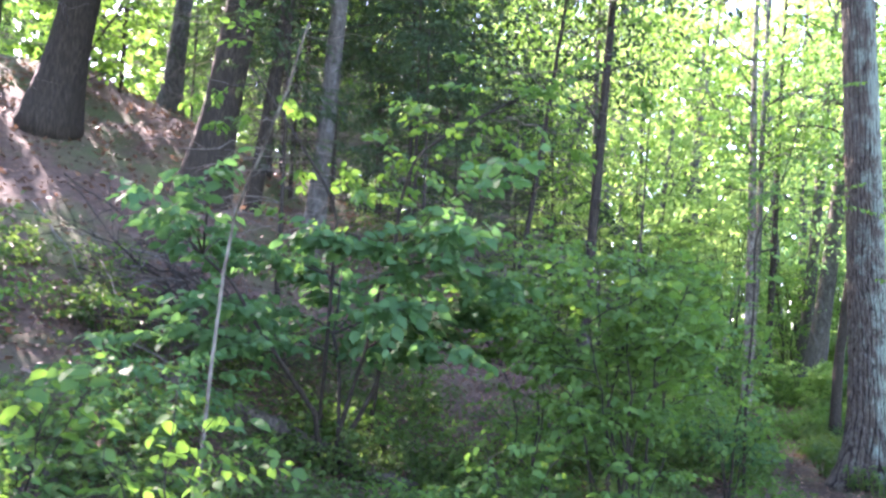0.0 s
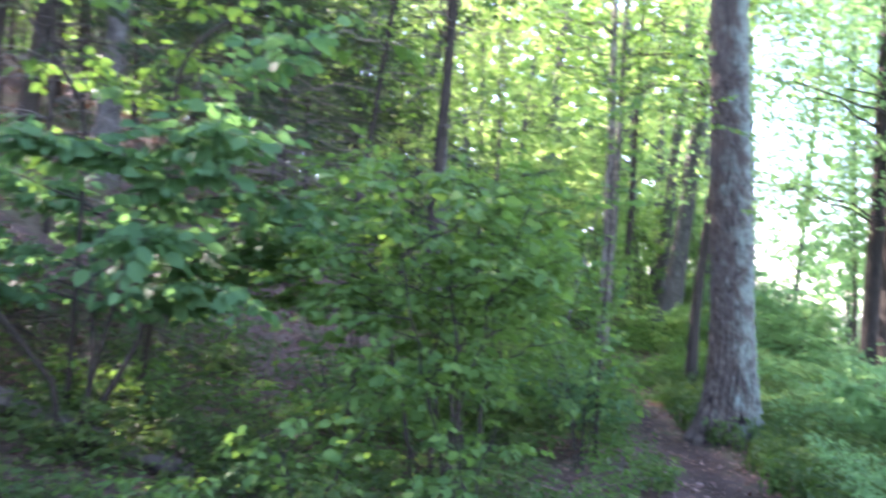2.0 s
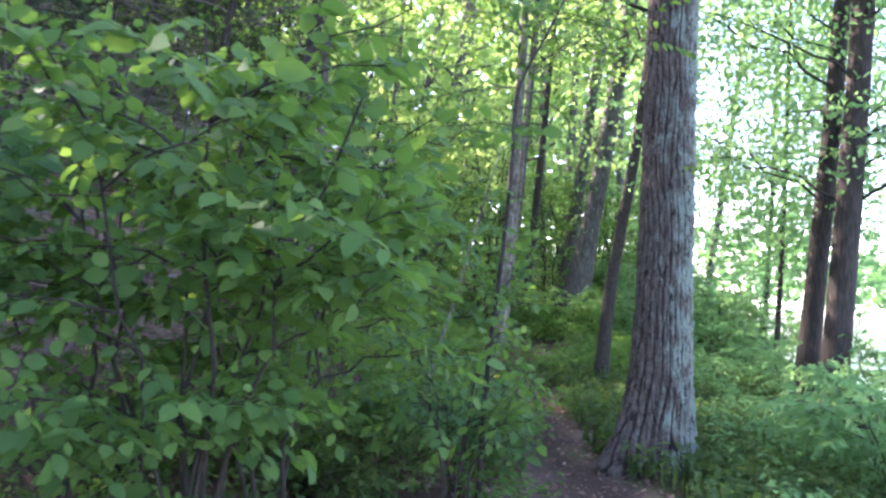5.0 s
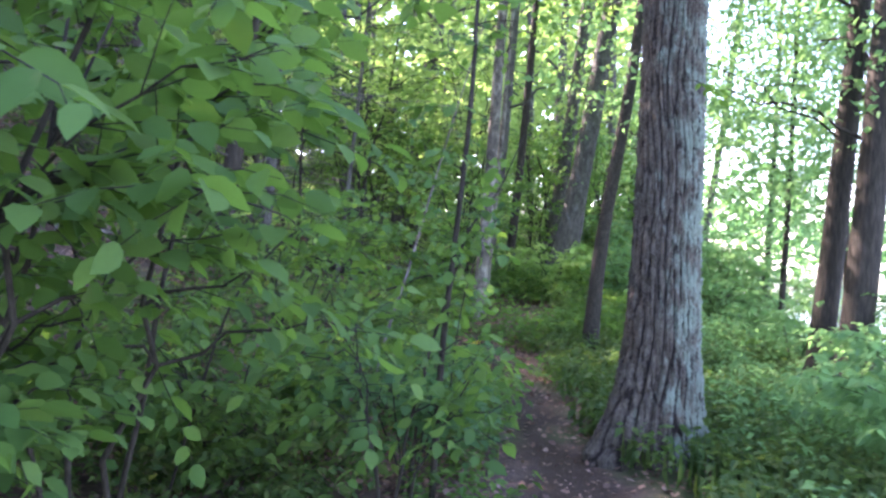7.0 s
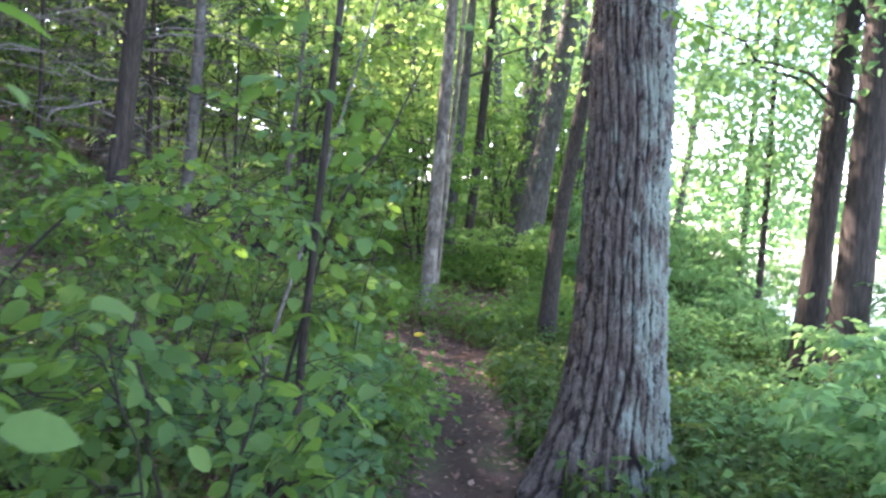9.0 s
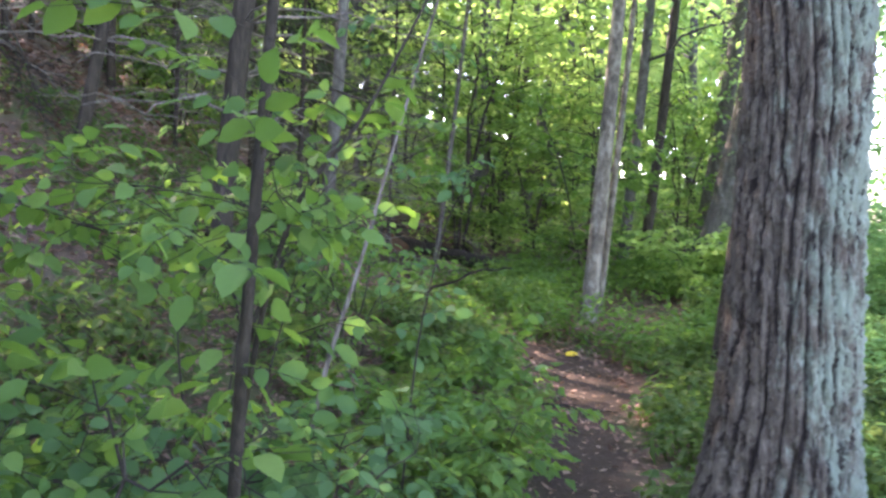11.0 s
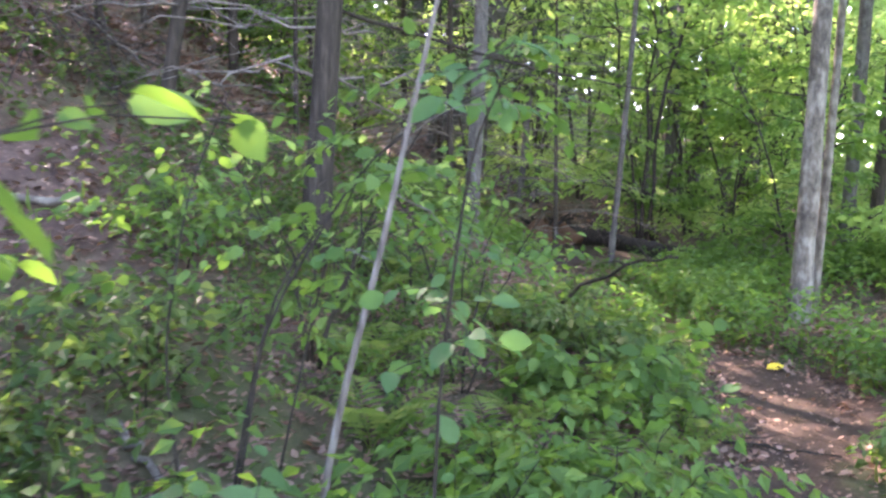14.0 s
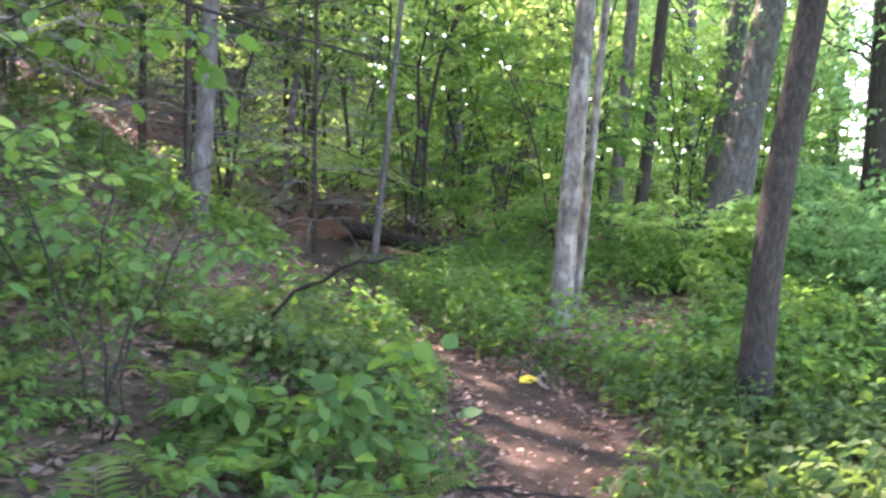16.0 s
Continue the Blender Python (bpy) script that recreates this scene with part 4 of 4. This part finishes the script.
# ---- logs, fallen wood ----
def log(name, a, b, radius, label, material=None, sides=14, sag=0.0, group="", ends=None):
    a, b = np.array(a, float), np.array(b, float)
    p = curve_points(a, b, 22, sag, radius * 0.08) - a
    top = thing(name, a, label, "log", group)
    v, f = tube(p, radius * np.linspace(1, 0.8, 22) * (1 + 0.05 * rng.normal(size=22)), sides, 0.06)
    part("bark", mesh_from("bark", v, f, material or LOG), top)
    for end in (0, -1):
        cut = np.stack([p[end] + 1.001 * (p[end] - p[1 if end == 0 else -2]) * 0.02, p[end]])
        part("cut_end", mesh_from("cut_end", *tube(cut, [radius * 0.86, radius * 0.9], sides), ends or DEAD), top, "broken pale wood end")
    return top


log("fallen_log", ground_point(-5.9, 4.8, 0.06), ground_point(-3.3, 5.7, 0.05), 0.1, "fallen log lying across the slope in sun")
log("fallen_log", ground_point(-5.6, 2.2, 0.1), ground_point(-4.5, 2.3, 0.06), 0.09, "old grey log on the slope")
log("fallen_log", ground_point(-5.2, 20.7, 0.12), ground_point(-3.0, 19.9, 0.1), 0.135, "dark mossy fallen trunk beyond the trail", ROTTEN, ends=ROTTEN)
log("fallen_log", ground_point(-3.95, 11.6, 0.05), ground_point(-3.72, 12.25, 0.05), 0.035, "bleached grey fallen branch on leaf litter", PALE, 8)
log("fallen_log", ground_point(-4.1, 10.5, 0.05), ground_point(-3.75, 10.95, 0.05), 0.03, "bleached grey fallen branch on leaf litter", PALE, 8)
log("fallen_log", ground_point(-1.0, 19.6, 0.08), ground_point(0.6, 19.2, 0.06), 0.09, "dark log behind the trees")


def stick(points, radius, material, label, group="fallen branches"):
    p = np.asarray(points, float)
    top = thing("fallen_branch", p[0], label, "branch", group)
    s, t = np.linspace(0, 1, len(p)), np.linspace(0, 1, 14)
    q = np.stack([np.interp(t, s, p[:, k]) for k in range(3)], -1) - p[0]
    q[1:-1] += rng.normal(size=(12, 3)) * radius * 0.5
    part("wood", mesh_from("wood", *tube(q, np.linspace(radius, radius * 0.4, 14), 6, 0.08), material), top)
    for _ in range(3):
        i = int(rng.integers(4, 13))
        e = q[i] + rng.normal(size=3) * [0.2, 0.2, 0.1]
        part("twig", mesh_from("twig", *tube(curve_points(q[i], e, 5, 0.02, 0.01), np.linspace(radius * 0.35, radius * 0.1, 5), 4), material), top)


stick([ground_point(-2.35, 13.9, -0.02), (-1.9, 13.6, 0.85), (-1.3, 13.2, 1.1), (-0.95, 12.95, 1.15)], 0.018, STEM, "dark bare branch arching over the herbs")
stick([ground_point(-2.3, 12.9, 0.03), (-1.9, 13.0, 0.42), (-1.45, 13.2, 0.45)], 0.012, STEM, "dark bare twig near the trail")
stick([ground_point(-1.4, 11.0, 0.03), ground_point(-0.85, 10.9, 0.05)], 0.018, DEAD, "grey stick lying in the litter")
stick([ground_point(-2.4, 10.2, 0.03), ground_point(-1.8, 10.1, 0.05)], 0.022, DEAD, "grey stick lying in the litter")
stick([ground_point(-1.9, 4.3, 0.05), ground_point(-1.1, 4.6, 0.18)], 0.014, DEAD, "pale stick among the leaves")
stick([ground_point(-0.9, 13.0, 0.02), ground_point(-0.1, 13.3, 0.02)], 0.012, STEM, "thin root-like stick across the trail")
# bare horizontal limbs of the dead lower crown
stick([(-3.33, 12.62, 2.85), (-2.95, 13.9, 2.68), (-2.3, 15.3, 2.55), (-1.9, 15.9, 2.5)], 0.016, STEM, "long bare dead limb reaching over the slope", "dead limbs")
stick([(-4.17, 15.92, 3.0), (-3.4, 15.9, 3.12), (-2.4, 16.1, 3.18)], 0.012, STEM, "thin bare dead limb", "dead limbs")
# bleached leaning dead stem
stick([ground_point(-3.5, 2.6, -0.05), (-3.24, 2.43, 2.17), (-2.9, 2.15, 2.5), (-2.35, 1.76, 2.95), (-2.1, 1.6, 3.3)], 0.014, PALE, "bleached dead stem leaning over the slope", "dead stems")


def earth_mound(x, y, w, h):
    """A torn-up root plate: lumpy bare earth with broken roots."""
    top = thing("root_mound", (x, y, on_land(x, y)), "reddish bare earth mound of an overturned root plate", "mound")
    a, t = np.meshgrid(np.linspace(0, 2 * np.pi, 22, endpoint=False), np.linspace(0, 1, 9), indexing="ij")
    lump = 1 + 0.16 * np.sin(3 * a + 2 * t) + 0.1 * np.sin(7 * a - 5 * t) + 0.05 * rng.normal(size=a.shape)
    v = np.stack([w * np.cos(a) * np.cos(t * 1.5) * lump, 0.6 * w * np.sin(a) * np.cos(t * 1.5) * lump, h * np.sin(t * 1.5) * lump - 0.12], -1).reshape(-1, 3)
    i, j = np.meshgrid(np.arange(22), np.arange(8), indexing="ij")
    k = (i + 1) % 22
    part("earth", mesh_from("earth", v, np.stack([i * 9 + j, k * 9 + j, k * 9 + j + 1, i * 9 + j + 1], -1).reshape(-1, 4), EARTH), top)
    for b in rng.uniform(0, 6.28, 7):
        q = curve_points((0.5 * w * math.cos(b), 0.3 * w * math.sin(b), 0.5 * h), (1.2 * w * math.cos(b), 0.8 * w * math.sin(b), h * rng.uniform(0.3, 1.4)), 7, 0.05, 0.03)
        part("root", mesh_from("root", *tube(q, np.linspace(0.03, 0.008, 7), 6, 0.08), ROTTEN), top)


earth_mound(-5.45, 20.3, 0.5, 0.34)


def brush_pile(x, y, w, d, h, count):
    """Dead boughs heaped on the slope."""
    top = thing("brush_pile", (x, y, on_land(x, y)), "brown heap of dead twigs and boughs on the slope", "brush pile")
    for _ in range(count):
        cx, cy = rng.normal() * w * 0.4, rng.normal() * d * 0.4
        a, n = rng.normal() * 0.5 - 0.5, rng.uniform(0.5, 1.2)
        e = np.array([math.cos(a) * n, math.sin(a) * n])
        lift = h * math.exp(-((cx / w) ** 2) - (cy / d) ** 2)
        ends = [(cx + k * e[0], cy + k * e[1], float(land(x + cx + k * e[0], y + cy + k * e[1])) - on_land(x, y) + rng.uniform(0, lift)) for k in (-1, 1)]
        c = curve_points(*ends, 9, 0.1, 0.02)
        r = rng.uniform(0.007, 0.018)
        pieces = [tube(c, np.linspace(r, r * 0.3, 9), 5)]
        for j in (2, 3, 4, 5, 5, 6, 6, 7, 7, 8):
            q = c[j] + (c[8] - c[0]) * 0.18 + rng.normal(size=3) * [0.22, 0.22, 0.1]
            pieces.append(tube(curve_points(c[j], q, 5, 0.02, 0.01), np.linspace(r * 0.35, r * 0.1, 5), 3, ends=False))
        part("dead_bough", mesh_from("dead_bough", *grafted(pieces), DEAD if rng.random() < 0.25 else HEMLOCK), top)


brush_pile(-6.4, 5.6, 2.0, 1.4, 1.2, 70)
brush_pile(-5.6, 12.2, 1.2, 0.8, 0.3, 16)

# ---- ground cover ----


def sown(count, box, keep):
    x, y = rng.uniform(box[0], box[1], count), rng.uniform(box[2], box[3], count)
    good = keep(x, y)
    x, y = x[good], y[good]
    return np.stack([x, y, land(x, y)], -1)


def off_trail(x, y, half):
    return np.abs(x - trail_x(y)) > half + 0.12 * np.sin(y * 2.3) + 0.1 * np.sin(5.1 * y)


def stuff(name, geo, material, label, category, smooth=False):
    tagged(new(name, mesh_from(name, *geo, material, smooth)), label, category, kind="stuff")


def herbs(name, at, size, rise, material, label, leaves=5):
    n = len(at)
    a = rng.uniform(0, 6.28, (n, leaves))
    base = np.repeat(at[:, None], leaves, 1)
    h = rise * rng.uniform(0.3, 1.2, (n, leaves))
    base = base + np.stack([0.3 * size * np.cos(a), 0.3 * size * np.sin(a), h], -1)
    way = np.stack([np.cos(a), np.sin(a), rng.uniform(-0.5, 0.3, (n, leaves))], -1)
    up = np.array([0, 0, 1.0]) + rng.normal(size=(n, leaves, 3)) * 0.35
    length = size * rng.uniform(0.6, 1.3, (n, leaves))
    stuff(name, blades(base.reshape(-1, 3), way.reshape(-1, 3), up.reshape(-1, 3), length.ravel(), False, 1.0, 0.3), material, label, "ground cover")


def grass(name, at, height, material, label):
    n = len(at)
    a = rng.uniform(0, 6.28, n)
    way = np.stack([0.5 * np.cos(a), 0.5 * np.sin(a), np.ones(n)], -1)
    up = np.stack([np.cos(a), np.sin(a), np.zeros(n)], -1)
    stuff(name, blades(at, way, up, height * rng.uniform(0.5, 1.3, n), False, 0.12, 0.35), material, label, "grass")


patchy = lambda x, y: np.sin(1.9 * x + 0.7 * y) + np.sin(1.3 * y - 0.8 * x + 1) + rng.normal(size=x.shape) * 0.9
herbs("herb_layer", sown(24000, (-7, 0.3, -3, 20), lambda x, y: off_trail(x, y, 0.5) & (patchy(x, y) > 0.35 - 0.01 * np.clip(y - 6, 0, 8))), 0.07, 0.22, HERB, "patchy low herbs on the wooded slope")
herbs("lush_herbs", sown(18500, (0.1, 4.5, -4, 30), lambda x, y: off_trail(x, y, 0.5) & (land(x, y) > WATER_Z)), 0.08, 0.27, HERB, "lush green herbs between trail and lake")
# these herbs look lit from the lake by leaf tone alone
herbs("bank_herbs", sown(9000, (1.5, 4.6, -3, 20), lambda x, y: (land(x, y) > WATER_Z) & (patchy(x, y) > 0.1)), 0.075, 0.38, LEAF_SKY_TINT, "leafy herbs on the lake bank in skylit tones", 6)
herbs("trail_edge_herbs", sown(6200, (-2.6, 1.6, -2, 19), lambda x, y: off_trail(x, y, 0.5) & (np.abs(x - trail_x(y)) < 1.1)), 0.06, 0.2, LEAF, "small green herbs along the trail edge")
herbs("bend_herbs", sown(5200, (-4.4, 1.4, 14.8, 21), lambda x, y: off_trail(x, y, 0.6) & (patchy(x, y) > -0.3) & ((x > -2.8) | (y < 17.5))), 0.085, 0.36, LEAF, "knee-high green herbs round the trail's bend", 6)
# sun on the far undergrowth comes from its raised leaf tones
herbs("far_herbs", sown(12000, (-20, 3, 21, 42), lambda x, y: off_trail(x, y, 0.5) & (patchy(x, y) > -0.5)), 0.12, 0.5, LEAF_SUN_TINT, "far green undergrowth of the wood")
grass("grass_patch", sown(13000, (0.2, 4.2, -3, 24), lambda x, y: off_trail(x, y, 0.5) & (land(x, y) > WATER_Z - 0.05)), 0.24, HERB, "long green grass beside the trail")
grass("slope_grass", sown(5000, (-4, 0.2, 3, 18), lambda x, y: off_trail(x, y, 0.5) & (patchy(x, y) > 0.4)), 0.13, FERN, "thin pale grass tufts on the slope")


def litter(name, at, size, label, material=None):
    n = len(at)
    a = rng.uniform(0, 6.28, n)
    way = np.stack([np.cos(a), np.sin(a), rng.normal(size=n) * 0.25], -1)
    up = np.array([0, 0, 1.0]) + rng.normal(size=(n, 3)) * 0.35
    stuff(name, blades(at + [0, 0, 0.012], way, up, size * rng.uniform(0.6, 1.3, n), False, 1.1, -0.2), material or LITTER, label, "leaf litter")


litter("slope_leaves", sown(26000, (-6, -0.2, 8.5, 17.5), lambda x, y: off_trail(x, y, 0.3)), 0.055, "curled brown dry leaves on the slope")
litter("leaf_litter", sown(42000, (-7.5, 1.5, -2, 19), lambda x, y: off_trail(x, y, 0.35) | (rng.random(x.shape) < 0.2)), 0.058, "brown dry fallen leaves")
litter("trail_litter", sown(9000, (-3.2, 1.4, 0, 17), lambda x, y: np.abs(x - trail_x(y)) < 0.75), 0.03, "small brown leaf scraps trodden into the trail")
litter("slope_litter", sown(16000, (-15, -5, 2, 28), lambda x, y: x < 90), 0.1, "brown dry fallen leaves on the upper slope")


def single_leaf(name, x, y, size, material, label, lift=0.02, tilt=0.2):
    at = np.array([[0.0, 0.0, 0.0]])
    geo = blades(at, np.array([[0.8, 0.5, tilt]]), np.array([[0.1, -0.3, 1.0]]), np.array([size]), True, 1.2, 0.1)
    ob = tagged(new(name, mesh_from(name, *geo, material)), label, "leaf")
    ob.location = (x, y, on_land(x, y, lift))


single_leaf("yellow_leaf", -0.93, 15.2, 0.15, YELLOW, "bright yellow fallen leaf on the trail")
single_leaf("pale_leaf", -0.95, 13.9, 0.15, LEAF_COOL, "pale green leaf turned to the light", 0.12, 0.3)

# ---- far shore ----


def far_woods():
    n = 26000
    x = rng.uniform(20, 420, n)
    y = 70 + rng.uniform(0, 110, n) + 0.25 * np.abs(x - 80) + rng.uniform(0, 20, n)
    top = 6 + 3 * np.sin(x * 0.09) + 2.5 * np.sin(x * 0.037 + 1) + (y - 70) * 0.04
    at = np.stack([x, y, rng.random(n) ** 0.7 * top - 0.5], -1)
    way = rng.normal(size=(n, 3)) * [1, 1, 0.5]
    up = rng.normal(size=(n, 3)) + [0, -0.6, 0.6]
    # cool leaf tones stand in for the haze of distance
    stuff("far_woods", blades(at, way, up, rng.uniform(0.9, 1.8, n), False, 1.4, 0.2), LEAF_COOL, "far wooded lake shore in haze-like cool tones", "woods")


far_woods()


def wood_behind():
    """The deeper wood: leaf masses on the rising ground, with gaps."""
    n = 36000
    y = rng.uniform(38, 75, n)
    x = rng.uniform(-62, 5, n) * (y / 60)
    clump = np.sin(x * 0.55) + np.sin(x * 0.23 + y * 0.3) + rng.normal(size=n) * 0.7
    at = np.stack([x, y, land(x, y) + rng.uniform(0, 1, n) ** 0.8 * (20 + 3 * clump)], -1)
    way, up = rng.normal(size=(n, 3)) * [1, 1, 0.5], rng.normal(size=(n, 3)) + [0, -0.5, 0.7]
    stuff("deep_woods", blades(at, way, up, rng.uniform(0.5, 1.0, n), False, 1.3, 0.2), LEAF_SUN_TINT, "leafy depth of the wood", "woods")


wood_behind()


def wood_upslope():
    """Leaf masses over the crest of the slope."""
    n = 16000
    x, y = rng.uniform(-60, -24, n), rng.uniform(-12, 40, n)
    clump = np.sin(y * 0.6) + np.sin(x * 0.3 + y * 0.27)
    at = np.stack([x, y, land(x, y) + rng.uniform(0, 1, n) ** 0.8 * (13 + 3 * clump)], -1)
    way, up = rng.normal(size=(n, 3)) * [1, 1, 0.5], rng.normal(size=(n, 3)) + [0.4, 0, 0.7]
    stuff("upper_woods", blades(at, way, up, rng.uniform(0.5, 1.0, n), False, 1.3, 0.2), LEAF, "leafy wood on the crest of the slope", "woods")


wood_upslope()
